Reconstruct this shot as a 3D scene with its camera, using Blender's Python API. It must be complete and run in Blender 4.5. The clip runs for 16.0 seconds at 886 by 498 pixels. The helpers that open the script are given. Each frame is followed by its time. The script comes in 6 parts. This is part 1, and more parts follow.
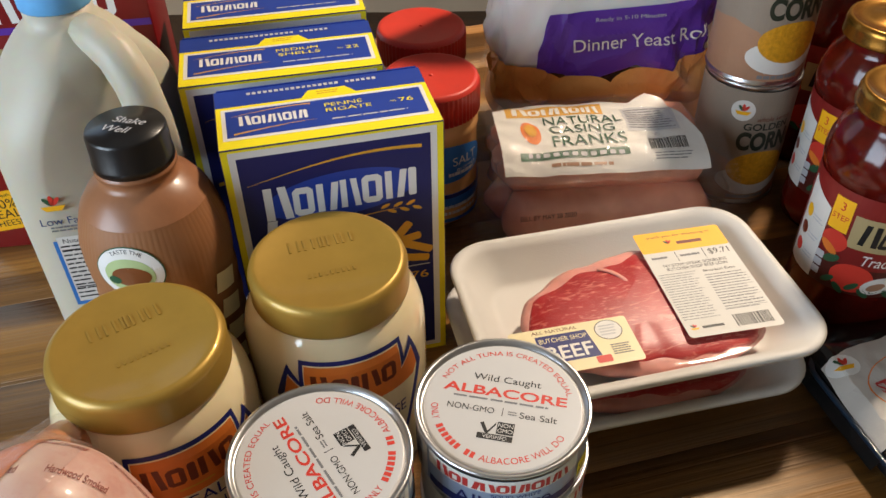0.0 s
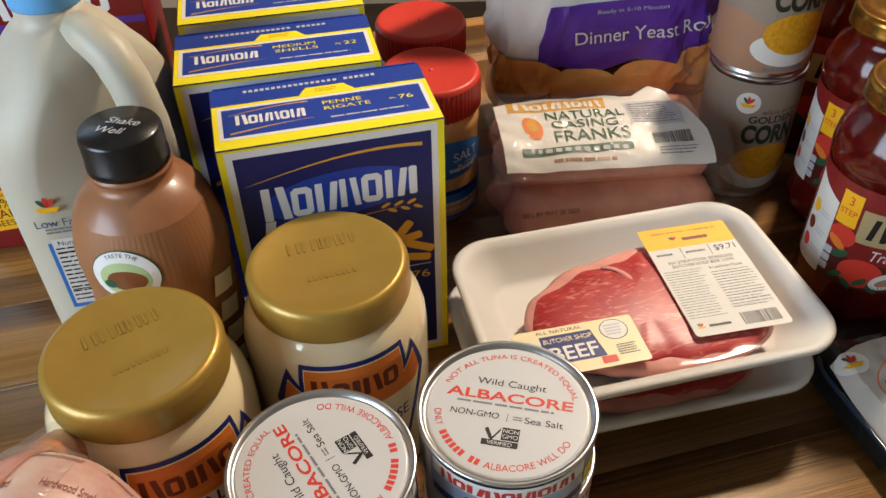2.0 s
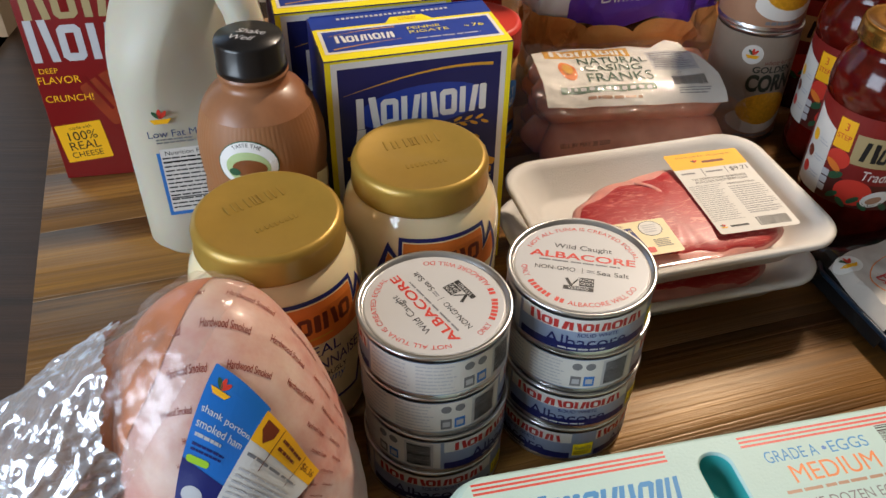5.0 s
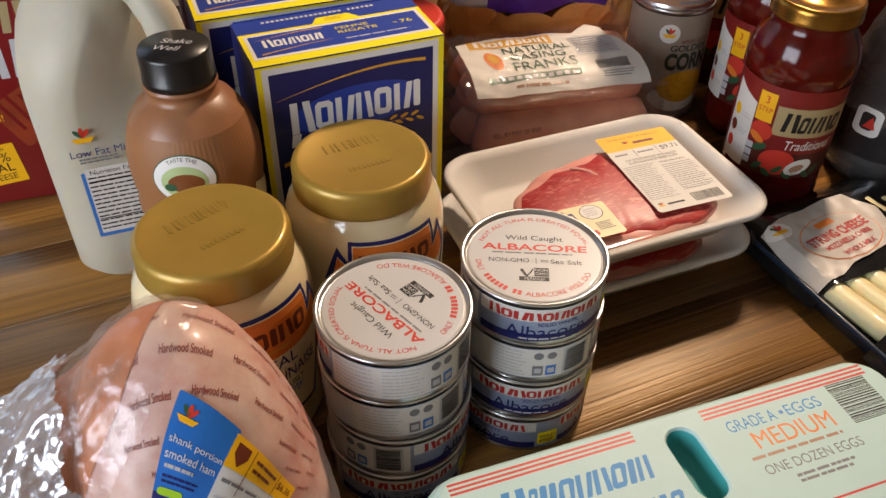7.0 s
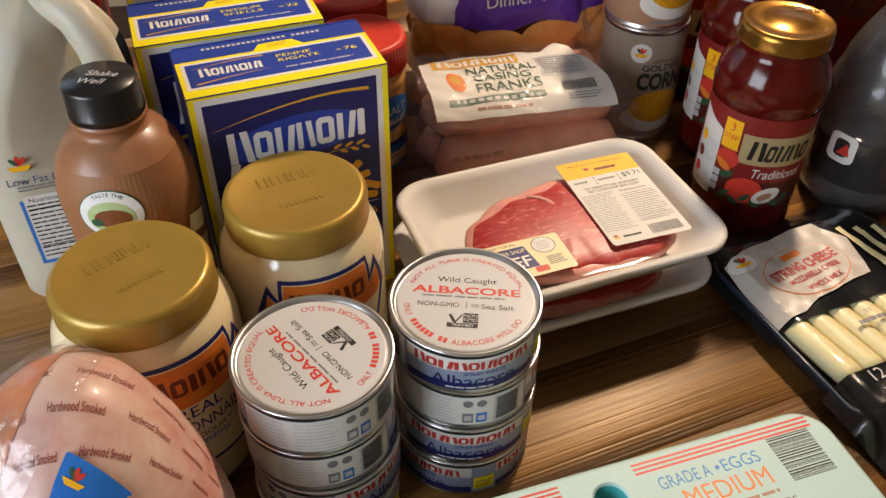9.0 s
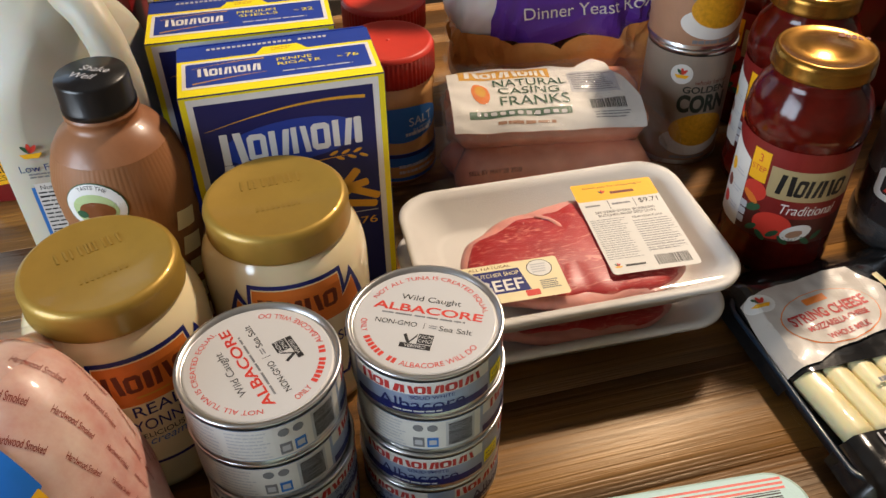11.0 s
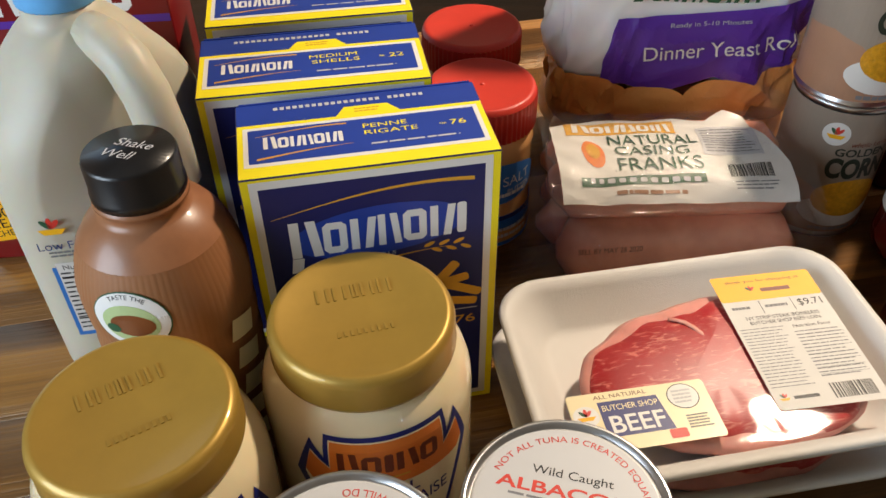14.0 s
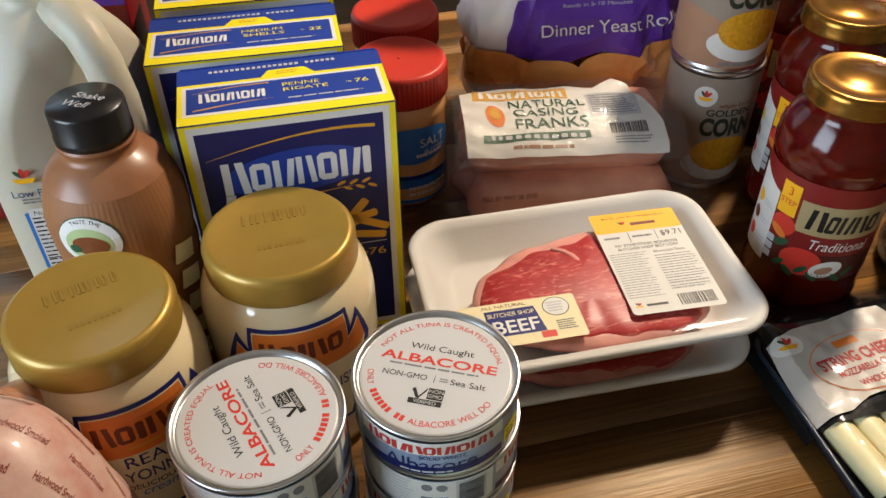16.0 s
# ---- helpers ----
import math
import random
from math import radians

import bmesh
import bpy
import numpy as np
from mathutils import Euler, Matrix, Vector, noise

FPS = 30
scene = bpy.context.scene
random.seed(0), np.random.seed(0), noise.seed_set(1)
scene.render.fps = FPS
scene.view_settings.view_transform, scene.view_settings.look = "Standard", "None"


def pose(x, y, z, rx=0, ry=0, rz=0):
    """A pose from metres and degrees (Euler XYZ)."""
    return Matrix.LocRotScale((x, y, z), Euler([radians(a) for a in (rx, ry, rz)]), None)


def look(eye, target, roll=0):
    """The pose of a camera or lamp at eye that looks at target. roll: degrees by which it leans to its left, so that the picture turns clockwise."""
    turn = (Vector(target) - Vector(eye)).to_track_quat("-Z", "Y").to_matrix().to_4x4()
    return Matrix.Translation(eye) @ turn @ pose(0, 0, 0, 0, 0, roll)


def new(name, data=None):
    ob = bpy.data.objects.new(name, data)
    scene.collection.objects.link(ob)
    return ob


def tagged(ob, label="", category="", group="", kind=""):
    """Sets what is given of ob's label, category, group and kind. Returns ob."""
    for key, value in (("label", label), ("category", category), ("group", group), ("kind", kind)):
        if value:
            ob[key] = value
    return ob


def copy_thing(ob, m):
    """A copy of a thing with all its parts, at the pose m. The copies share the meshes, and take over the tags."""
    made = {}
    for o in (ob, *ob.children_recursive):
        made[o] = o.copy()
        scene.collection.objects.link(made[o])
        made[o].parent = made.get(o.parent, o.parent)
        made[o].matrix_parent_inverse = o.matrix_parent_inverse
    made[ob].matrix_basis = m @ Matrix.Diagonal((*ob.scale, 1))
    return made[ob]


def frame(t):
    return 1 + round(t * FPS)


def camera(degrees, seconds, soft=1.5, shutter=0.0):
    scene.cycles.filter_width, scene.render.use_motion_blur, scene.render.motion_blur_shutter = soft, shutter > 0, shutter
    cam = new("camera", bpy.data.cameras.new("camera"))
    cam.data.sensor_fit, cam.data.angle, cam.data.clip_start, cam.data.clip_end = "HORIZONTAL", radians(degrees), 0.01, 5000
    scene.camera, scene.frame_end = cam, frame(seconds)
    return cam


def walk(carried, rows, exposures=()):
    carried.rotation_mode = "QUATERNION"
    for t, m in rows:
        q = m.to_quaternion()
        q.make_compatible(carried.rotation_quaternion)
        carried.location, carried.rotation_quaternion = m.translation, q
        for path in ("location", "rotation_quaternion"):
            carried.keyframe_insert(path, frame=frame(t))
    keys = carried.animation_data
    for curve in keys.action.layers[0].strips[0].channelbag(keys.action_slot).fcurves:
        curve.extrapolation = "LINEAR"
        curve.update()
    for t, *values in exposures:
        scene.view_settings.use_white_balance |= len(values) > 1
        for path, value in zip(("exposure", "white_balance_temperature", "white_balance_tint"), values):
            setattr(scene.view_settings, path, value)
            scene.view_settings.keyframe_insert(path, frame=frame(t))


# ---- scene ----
cam = camera(55.3, 16.0)
PATH = [
    (0, (0.0194, 0.0062, 0.4400), (-0.0026, 1.3499, -0.6970), -1.1),
    (0.5, (0.0167, 0.0106, 0.4374), (-0.0150, 1.3490, -0.7049), -1.3),
    (1, (0.0158, 0.0132, 0.4338), (-0.0141, 1.3455, -0.7154), -1.4),
    (1.5, (0.0158, 0.0150, 0.4382), (-0.0018, 1.3455, -0.7137), -1.2),
    (2, (0.0185, 0.0167, 0.4382), (-0.0044, 1.3473, -0.7137), -1.6),
    (2.5, (0.0229, 0.0150, 0.4391), (0.0026, 1.3455, -0.7128), -1.9),
    (3, (0.0326, -0.0123, 0.4426), (0.0044, 1.3314, -0.6926), -2.1),
    (3.5, (0.0466, -0.0537, 0.4374), (-0.0009, 1.2848, -0.7040), -2.3),
    (4, (0.0220, -0.0766, 0.4338), (0.0106, 1.2813, -0.6864), -0.1),
    (4.2, (0.0053, -0.0810, 0.4365), (-0.0035, 1.2786, -0.6811), 0.2),
    (6.3, (-0.0845, -0.0950, 0.4330), (0.0977, 1.2179, -0.7234), 0.7),
    (6.5, (-0.0810, -0.0898, 0.4312), (0.1056, 1.2258, -0.7234), 0.3),
    (7, (-0.0678, -0.0836, 0.4365), (0.1505, 1.2382, -0.7049), 0.8),
    (7.5, (-0.0554, -0.0854, 0.4426), (0.1593, 1.2338, -0.7022), 0.5),
    (8, (-0.0378, -0.0836, 0.4453), (0.1734, 1.2338, -0.7022), 0.4),
    (8.5, (-0.0282, -0.0757, 0.4444), (0.1725, 1.2390, -0.7084), 0.4),
    (9, (-0.0150, -0.0607, 0.4479), (0.1646, 1.2549, -0.7066), 0.4),
    (9.5, (-0.0009, -0.0572, 0.4550), (0.1250, 1.2725, -0.6908), -0.4),
    (9.7, (0.0079, -0.0581, 0.4567), (0.0994, 1.2786, -0.6846), -0.8),
    (12, (0.0757, -0.0326, 0.4356), (-0.0194, 1.2971, -0.7137), -1.9),
    (12.5, (0.0590, -0.0185, 0.4453), (-0.0748, 1.3279, -0.6802), -2.5),
    (13, (0.0493, 0.0044, 0.4418), (-0.0704, 1.3358, -0.7022), -1.7),
    (13.5, (0.0299, 0.0414, 0.4321), (-0.0774, 1.3640, -0.7242), -1.3),
    (14, (0.0062, 0.0818, 0.4206), (-0.0757, 1.3974, -0.7462), -0.8),
    (14.5, (0.0000, 0.0827, 0.4206), (-0.0510, 1.4018, -0.7436), -0.1),
    (15, (0.0158, 0.0493, 0.4338), (-0.0238, 1.3693, -0.7295), -0.1),
    (15.5, (0.0414, 0.0088, 0.4435), (0.0035, 1.3358, -0.7110), -0.4),
    (16, (0.0563, -0.0114, 0.4462), (0.0097, 1.3147, -0.7102), -0.9),
]
# seconds, stops, kelvin, tint
EXPOSURES = [(0, 0.13, 6400, 10), (4.0, 0.12, 6350, 10), (6.0, -0.02, 6650, 15), (7.5, 0.0, 7100, 18), (9.0, 0.07, 7000, 15), (9.7, 0.09, 6900, 13), (12, 0.16, 6350, 11), (13, 0.17, 6350, 9), (14.5, 0.14, 6500, 10), (16, 0.14, 6350, 9)]
walk(cam, [(t, look(eye, target, roll)) for t, eye, target, roll in PATH], EXPOSURES)

# ---- light ----
world = bpy.data.worlds.new("sky")
scene.world = world
world.use_nodes = True
_sky = world.node_tree.nodes.new("ShaderNodeTexSky")
_sky.sky_type = "NISHITA"
_sky.sun_disc = False
_sky.sun_elevation, _sky.sun_rotation = radians(30), radians(200)
world.node_tree.links.new(_sky.outputs[0], world.node_tree.nodes["Background"].inputs[0])
world.node_tree.nodes["Background"].inputs[1].default_value = 0.12


def area_lamp(name, eye, target, sx, sy, watts, colour, shape="RECTANGLE"):
    data = bpy.data.lights.new(name, "AREA")
    data.shape, data.size, data.size_y, data.energy, data.color = shape, sx, sy, watts, colour
    ob = new(name, data)
    ob.matrix_world = look(eye, target)
    return ob


area_lamp("pendant_lamp_light", (0.57, 1.03, 1.02), (0.12, 0.35, 0.0), 0.105, 0.105, 17.5, (1.0, 0.81, 0.61), "DISK")
area_lamp("window_light", (-1.27, -0.55, 0.62), (0.0, 0.3, 0.1), 1.0, 0.9, 28, (0.72, 0.86, 1.0))

area_lamp("glass_door_light", (-1.29, 1.75, 0.25), (0.0, 1.75, 0.25), 1.2, 1.95, 4.0, (0.70, 0.84, 1.0))


# ---- materials ----
def srgb(r, g, b):
    return tuple(((c / 255) / 12.92 if c <= 10 else ((c / 255 + 0.055) / 1.055) ** 2.4) for c in (r, g, b))


def mat(name, colour, rough=0.5, metal=0.0, vary=0.12, scale=40.0, bump=0.0, bump_scale=200.0, coat=0.0, alpha=1.0,
        transmission=0.0, subsurface=0.0, ior=1.45, second=None, random_tone=0.0):
    m = bpy.data.materials.new(name)
    m.use_nodes = True
    nt = m.node_tree
    b = nt.nodes["Principled BSDF"]
    b.inputs["Roughness"].default_value = rough
    b.inputs["Metallic"].default_value = metal
    b.inputs["Coat Weight"].default_value = coat
    b.inputs["Coat Roughness"].default_value = 0.06
    b.inputs["IOR"].default_value = ior
    b.inputs["Transmission Weight"].default_value = transmission
    b.inputs["Alpha"].default_value = alpha
    if subsurface:
        b.inputs["Subsurface Weight"].default_value = subsurface
        b.inputs["Subsurface Radius"].default_value = (0.006, 0.003, 0.0015)
    co = nt.nodes.new("ShaderNodeTexCoord")
    n = nt.nodes.new("ShaderNodeTexNoise")
    n.inputs["Scale"].default_value = scale
    n.inputs["Detail"].default_value = 6
    n.inputs["Roughness"].default_value = 0.6
    nt.links.new(co.outputs["Object"], n.inputs["Vector"])
    ramp = nt.nodes.new("ShaderNodeValToRGB")
    dark = second if second else tuple(c * (1 - vary) for c in colour)
    light = colour if second else tuple(min(1, c * (1 + vary)) for c in colour)
    ramp.color_ramp.elements[0].position, ramp.color_ramp.elements[1].position = 0.3, 0.7
    ramp.color_ramp.elements[0].color, ramp.color_ramp.elements[1].color = (*dark, 1), (*light, 1)
    nt.links.new(n.outputs["Fac"], ramp.inputs["Fac"])
    out = ramp.outputs["Color"]
    if random_tone:
        info = nt.nodes.new("ShaderNodeObjectInfo")
        mp = nt.nodes.new("ShaderNodeMapRange")
        mp.inputs["To Min"].default_value, mp.inputs["To Max"].default_value = 1 - random_tone, 1 + random_tone
        hs = nt.nodes.new("ShaderNodeHueSaturation")
        nt.links.new(info.outputs["Random"], mp.inputs["Value"])
        nt.links.new(mp.outputs["Result"], hs.inputs["Value"])
        nt.links.new(out, hs.inputs["Color"])
        out = hs.outputs["Color"]
    nt.links.new(out, b.inputs["Base Color"])
    if bump:
        n2 = nt.nodes.new("ShaderNodeTexNoise")
        n2.inputs["Scale"].default_value = bump_scale
        n2.inputs["Detail"].default_value = 4
        nt.links.new(co.outputs["Object"], n2.inputs["Vector"])
        bp = nt.nodes.new("ShaderNodeBump")
        bp.inputs["Strength"].default_value = bump
        bp.inputs["Distance"].default_value = 0.002
        nt.links.new(n2.outputs["Fac"], bp.inputs["Height"])
        nt.links.new(bp.outputs["Normal"], b.inputs["Normal"])
    return m


def film_mat(name, tint=(1, 1, 1), gloss=0.12, rough=0.06, bump=0.4, bump_scale=60.0, haze=0.0):
    """Thin clear plastic film: mostly see-through, with creased gloss."""
    m = bpy.data.materials.new(name)
    m.use_nodes = True
    nt = m.node_tree
    nt.nodes.remove(nt.nodes["Principled BSDF"])
    tr = nt.nodes.new("ShaderNodeBsdfTransparent")
    tr.inputs["Color"].default_value = (*tint, 1)
    gl = nt.nodes.new("ShaderNodeBsdfGlossy")
    gl.inputs["Roughness"].default_value = rough
    mix = nt.nodes.new("ShaderNodeMixShader")
    lw = nt.nodes.new("ShaderNodeLayerWeight")
    lw.inputs["Blend"].default_value = 0.25
    mr = nt.nodes.new("ShaderNodeMapRange")
    mr.inputs["To Min"].default_value, mr.inputs["To Max"].default_value = gloss * 0.6, gloss * 1.8
    nt.links.new(lw.outputs["Facing"], mr.inputs["Value"])
    nt.links.new(mr.outputs["Result"], mix.inputs["Fac"])
    clear = tr
    if haze:
        df = nt.nodes.new("ShaderNodeBsdfDiffuse")
        df.inputs["Color"].default_value = (0.8, 0.78, 0.76, 1)
        clear = nt.nodes.new("ShaderNodeMixShader")
        clear.inputs["Fac"].default_value = haze
        nt.links.new(tr.outputs[0], clear.inputs[1])
        nt.links.new(df.outputs[0], clear.inputs[2])
    nt.links.new(clear.outputs[0], mix.inputs[1])
    nt.links.new(gl.outputs[0], mix.inputs[2])
    co = nt.nodes.new("ShaderNodeTexCoord")
    n = nt.nodes.new("ShaderNodeTexNoise")
    n.inputs["Scale"].default_value = bump_scale
    n.inputs["Detail"].default_value = 3
    n.inputs["Distortion"].default_value = 1.5
    bp = nt.nodes.new("ShaderNodeBump")
    bp.inputs["Strength"].default_value = bump
    bp.inputs["Distance"].default_value = 0.004
    nt.links.new(co.outputs["Object"], n.inputs["Vector"])
    nt.links.new(n.outputs["Fac"], bp.inputs["Height"])
    nt.links.new(bp.outputs["Normal"], gl.inputs["Normal"])
    nt.links.new(bp.outputs["Normal"], lw.inputs["Normal"])
    nt.links.new(mix.outputs[0], nt.nodes["Material Output"].inputs["Surface"])
    return m


def wood_mat(name, dark, mid, light, rough=0.42, grain=1.0):
    """Stained wood with grain along the object's x axis."""
    m = bpy.data.materials.new(name)
    m.use_nodes = True
    nt = m.node_tree
    b = nt.nodes["Principled BSDF"]
    co = nt.nodes.new("ShaderNodeTexCoord")
    info = nt.nodes.new("ShaderNodeObjectInfo")
    add = nt.nodes.new("ShaderNodeVectorMath")
    add.operation = "ADD"
    mul = nt.nodes.new("ShaderNodeMath")
    mul.operation = "MULTIPLY"
    mul.inputs[1].default_value = 13.0
    nt.links.new(info.outputs["Random"], mul.inputs[0])
    nt.links.new(co.outputs["Object"], add.inputs[0])
    nt.links.new(mul.outputs[0], add.inputs[1])

    def noisy(sx, sy, detail, dist=0.0):
        mp = nt.nodes.new("ShaderNodeMapping")
        mp.inputs["Scale"].default_value = (sx, sy, sy)
        nt.links.new(add.outputs[0], mp.inputs["Vector"])
        n = nt.nodes.new("ShaderNodeTexNoise")
        n.inputs["Scale"].default_value = 1.0
        n.inputs["Detail"].default_value = detail
        n.inputs["Distortion"].default_value = dist
        nt.links.new(mp.outputs["Vector"], n.inputs["Vector"])
        return n

    broad, fine = noisy(1.6, 30.0, 6, 0.5), noisy(3.2 * grain, 330.0 * grain, 5, 0.25)
    ramp = nt.nodes.new("ShaderNodeValToRGB")
    e = ramp.color_ramp.elements
    e[0].position, e[0].color = 0.30, (*dark, 1)
    e[1].position, e[1].color = 0.72, (*light, 1)
    k = e.new(0.5)
    k.color = (*mid, 1)
    nt.links.new(broad.outputs["Fac"], ramp.inputs["Fac"])
    r2 = nt.nodes.new("ShaderNodeValToRGB")
    r2.color_ramp.elements[0].position, r2.color_ramp.elements[0].color = 0.32, (0.70, 0.65, 0.60, 1)
    r2.color_ramp.elements[1].position, r2.color_ramp.elements[1].color = 0.66, (1.2, 1.17, 1.13, 1)
    nt.links.new(fine.outputs["Fac"], r2.inputs["Fac"])
    mx = nt.nodes.new("ShaderNodeMix")
    mx.data_type, mx.blend_type = "RGBA", "MULTIPLY"
    mx.inputs[0].default_value = 1.0
    nt.links.new(ramp.outputs["Color"], mx.inputs[6])
    nt.links.new(r2.outputs["Color"], mx.inputs[7])
    mp = nt.nodes.new("ShaderNodeMapRange")
    mp.inputs["To Min"].default_value, mp.inputs["To Max"].default_value = 0.8, 1.2
    hs = nt.nodes.new("ShaderNodeHueSaturation")
    nt.links.new(info.outputs["Random"], mp.inputs["Value"])
    nt.links.new(mp.outputs["Result"], hs.inputs["Value"])
    nt.links.new(mx.outputs[2], hs.inputs["Color"])
    nt.links.new(hs.outputs["Color"], b.inputs["Base Color"])
    bp = nt.nodes.new("ShaderNodeBump")
    bp.inputs["Strength"].default_value = 0.8
    bp.inputs["Distance"].default_value = 0.0012
    nt.links.new(fine.outputs["Fac"], bp.inputs["Height"])
    nt.links.new(bp.outputs["Normal"], b.inputs["Normal"])
    b.inputs["Roughness"].default_value = rough
    b.inputs["Specular IOR Level"].default_value = 0.75
    b.inputs["Specular Tint"].default_value = (1.0, 0.84, 0.62, 1)
    return m


def meat_mat(name, lean, fat, scale):
    """Raw beef: blotched lean with fine flecks and veins of fat."""
    m = bpy.data.materials.new(name)
    m.use_nodes = True
    nt = m.node_tree
    b = nt.nodes["Principled BSDF"]
    co = nt.nodes.new("ShaderNodeTexCoord")

    def speck(sc, stretch, turn, dist):
        mp = nt.nodes.new("ShaderNodeMapping")
        mp.inputs["Scale"].default_value = (1.0, stretch, 1.0)
        mp.inputs["Rotation"].default_value = (0, 0, turn)
        nt.links.new(co.outputs["Object"], mp.inputs["Vector"])
        n = nt.nodes.new("ShaderNodeTexNoise")
        n.inputs["Scale"].default_value = sc
        n.inputs["Detail"].default_value = 6
        n.inputs["Distortion"].default_value = dist
        nt.links.new(mp.outputs["Vector"], n.inputs["Vector"])
        return n

    def ramp(n, stops):
        r = nt.nodes.new("ShaderNodeValToRGB")
        e = r.color_ramp.elements
        e[0].position, e[0].color = stops[0][0], (*stops[0][1], 1)
        e[1].position, e[1].color = stops[-1][0], (*stops[-1][1], 1)
        for p, c in stops[1:-1]:
            e.new(p).color = (*c, 1)
        nt.links.new(n.outputs["Fac"], r.inputs["Fac"])
        return r

    tone = speck(scale, 1.2, 0.3, 0.5)
    base = ramp(tone, ((0.3, tuple(c * 0.72 for c in lean)), (0.55, lean), (0.75, tuple(0.6 * c + 0.4 * f for c, f in zip(lean, fat)))))
    out = base.outputs["Color"]
    for sc, st, turn, lo, hi in ((150, 3.2, -0.75, 0.57, 0.65), (60, 4.2, -0.95, 0.60, 0.67)):
        fleck = speck(sc, st, turn, 0.8)
        mask = ramp(fleck, ((lo, (0, 0, 0)), (hi, (0.85, 0.85, 0.85))))
        mx = nt.nodes.new("ShaderNodeMix")
        mx.data_type = "RGBA"
        nt.links.new(mask.outputs["Color"], mx.inputs[0])
        nt.links.new(out, mx.inputs[6])
        mx.inputs[7].default_value = (*fat, 1)
        out = mx.outputs[2]
    nt.links.new(out, b.inputs["Base Color"])
    b.inputs["Roughness"].default_value = 0.4
    b.inputs["Subsurface Weight"].default_value = 0.15
    b.inputs["Subsurface Radius"].default_value = (0.006, 0.002, 0.001)
    bp = nt.nodes.new("ShaderNodeBump")
    bp.inputs["Strength"].default_value = 0.3
    bp.inputs["Distance"].default_value = 0.001
    nt.links.new(tone.outputs["Fac"], bp.inputs["Height"])
    nt.links.new(bp.outputs["Normal"], b.inputs["Normal"])
    return m


TABLE_WOOD = wood_mat("stained_table_wood", srgb(60, 39, 21), srgb(108, 73, 33), srgb(160, 113, 50), 0.40)
FLOOR_WOOD = wood_mat("floor_wood", srgb(40, 27, 20), srgb(56, 38, 28), srgb(68, 48, 34), 0.5)
SNACKRED = mat("dark_red_bag_film", srgb(110, 18, 20), 0.3, vary=0.15, scale=20, coat=0.4, bump=0.5, bump_scale=30)
# table wood made paler: lamp highlight on the far edge painted in
RAILWOOD = wood_mat("worn_edge_wood", srgb(120, 84, 50), srgb(168, 124, 76), srgb(196, 152, 98), 0.3)
WALL = mat("wall_paint", srgb(190, 172, 148), 0.85, vary=0.05, scale=6, bump=0.1)
CEIL = mat("ceiling_paint", srgb(205, 198, 186), 0.9, vary=0.03, scale=6)
TIN = mat("tin", (0.62, 0.62, 0.62), 0.28, 1.0, vary=0.08, scale=90)
GOLD = mat("gold_lacquer", srgb(166, 133, 56), 0.42, 0.40, vary=0.06, scale=60, coat=0.3)
BRASS = mat("worn_gold_lid", srgb(146, 104, 42), 0.24, 0.85, vary=0.2, scale=60, coat=0.0)
WHITE = mat("white_print", srgb(222, 220, 215), 0.42, vary=0.02, scale=30)
PAPER = mat("white_paper", srgb(214, 211, 204), 0.6, vary=0.03, scale=60, bump=0.08)
CANTOP = mat("white_can_enamel", srgb(198, 196, 193), 0.38, vary=0.02, scale=30, coat=0.2)
BLACK = mat("black_ink", srgb(22, 21, 22), 0.5, vary=0.1)
GREY = mat("grey_ink", srgb(120, 120, 122), 0.55, vary=0.1)
LGREY = mat("light_grey_ink", srgb(186, 186, 188), 0.55, vary=0.05)
RED = mat("red_ink", srgb(206, 58, 44), 0.45, vary=0.06)
NAVY = mat("navy_ink", srgb(28, 36, 106), 0.4, vary=0.08, scale=20)
BOXNAVY = mat("navy_carton", srgb(24, 30, 88), 0.4, vary=0.1, scale=14)
BOXBLUE = mat("blue_carton", srgb(36, 62, 150), 0.4, vary=0.08, scale=14)
YELLOW = mat("yellow_carton", srgb(240, 222, 30), 0.45, vary=0.03, scale=20)
TAGYELLOW = mat("yellow_tag", srgb(240, 178, 22), 0.5, vary=0.03)
ORANGE = mat("orange_ink", srgb(222, 122, 44), 0.45, vary=0.06)
BROWNINK = mat("brown_ink", srgb(112, 48, 24), 0.45, vary=0.08)
GOLDINK = mat("gold_ink", srgb(212, 158, 48), 0.4, vary=0.08)
BLUEINK = mat("blue_ink", srgb(52, 116, 190), 0.45, vary=0.06)
GREENINK = mat("green_ink", srgb(44, 84, 56), 0.45, vary=0.1)
LIMEINK = mat("lime_ink", srgb(160, 205, 40), 0.45, vary=0.05)
PURPLE = mat("purple_print", srgb(88, 46, 150), 0.4, vary=0.08, scale=20)
SILVERBLUE = mat("silver_blue_label", srgb(150, 164, 190), 0.35, 0.3, vary=0.06)
MAYO = mat("mayonnaise_in_clear_jar", srgb(232, 216, 176), 0.12, vary=0.03, scale=30, coat=0.8, subsurface=0.15)
CREAM = mat("cream_label", srgb(236, 222, 178), 0.35, vary=0.03, coat=0.3)
SAGE = mat("sage_green_ink", srgb(168, 186, 132), 0.45, vary=0.08)
CHOC = mat("chocolate_milk_in_bottle", srgb(148, 100, 64), 0.5, vary=0.05, scale=20, coat=0.0, subsurface=0.1)
CHOCNECK = mat("streaked_bottle_neck", srgb(146, 98, 66), 0.36, vary=0.12, scale=60, coat=0.12)
CHOCLABEL = mat("brown_bottle_label", srgb(124, 73, 42), 0.3, vary=0.08, coat=0.35)
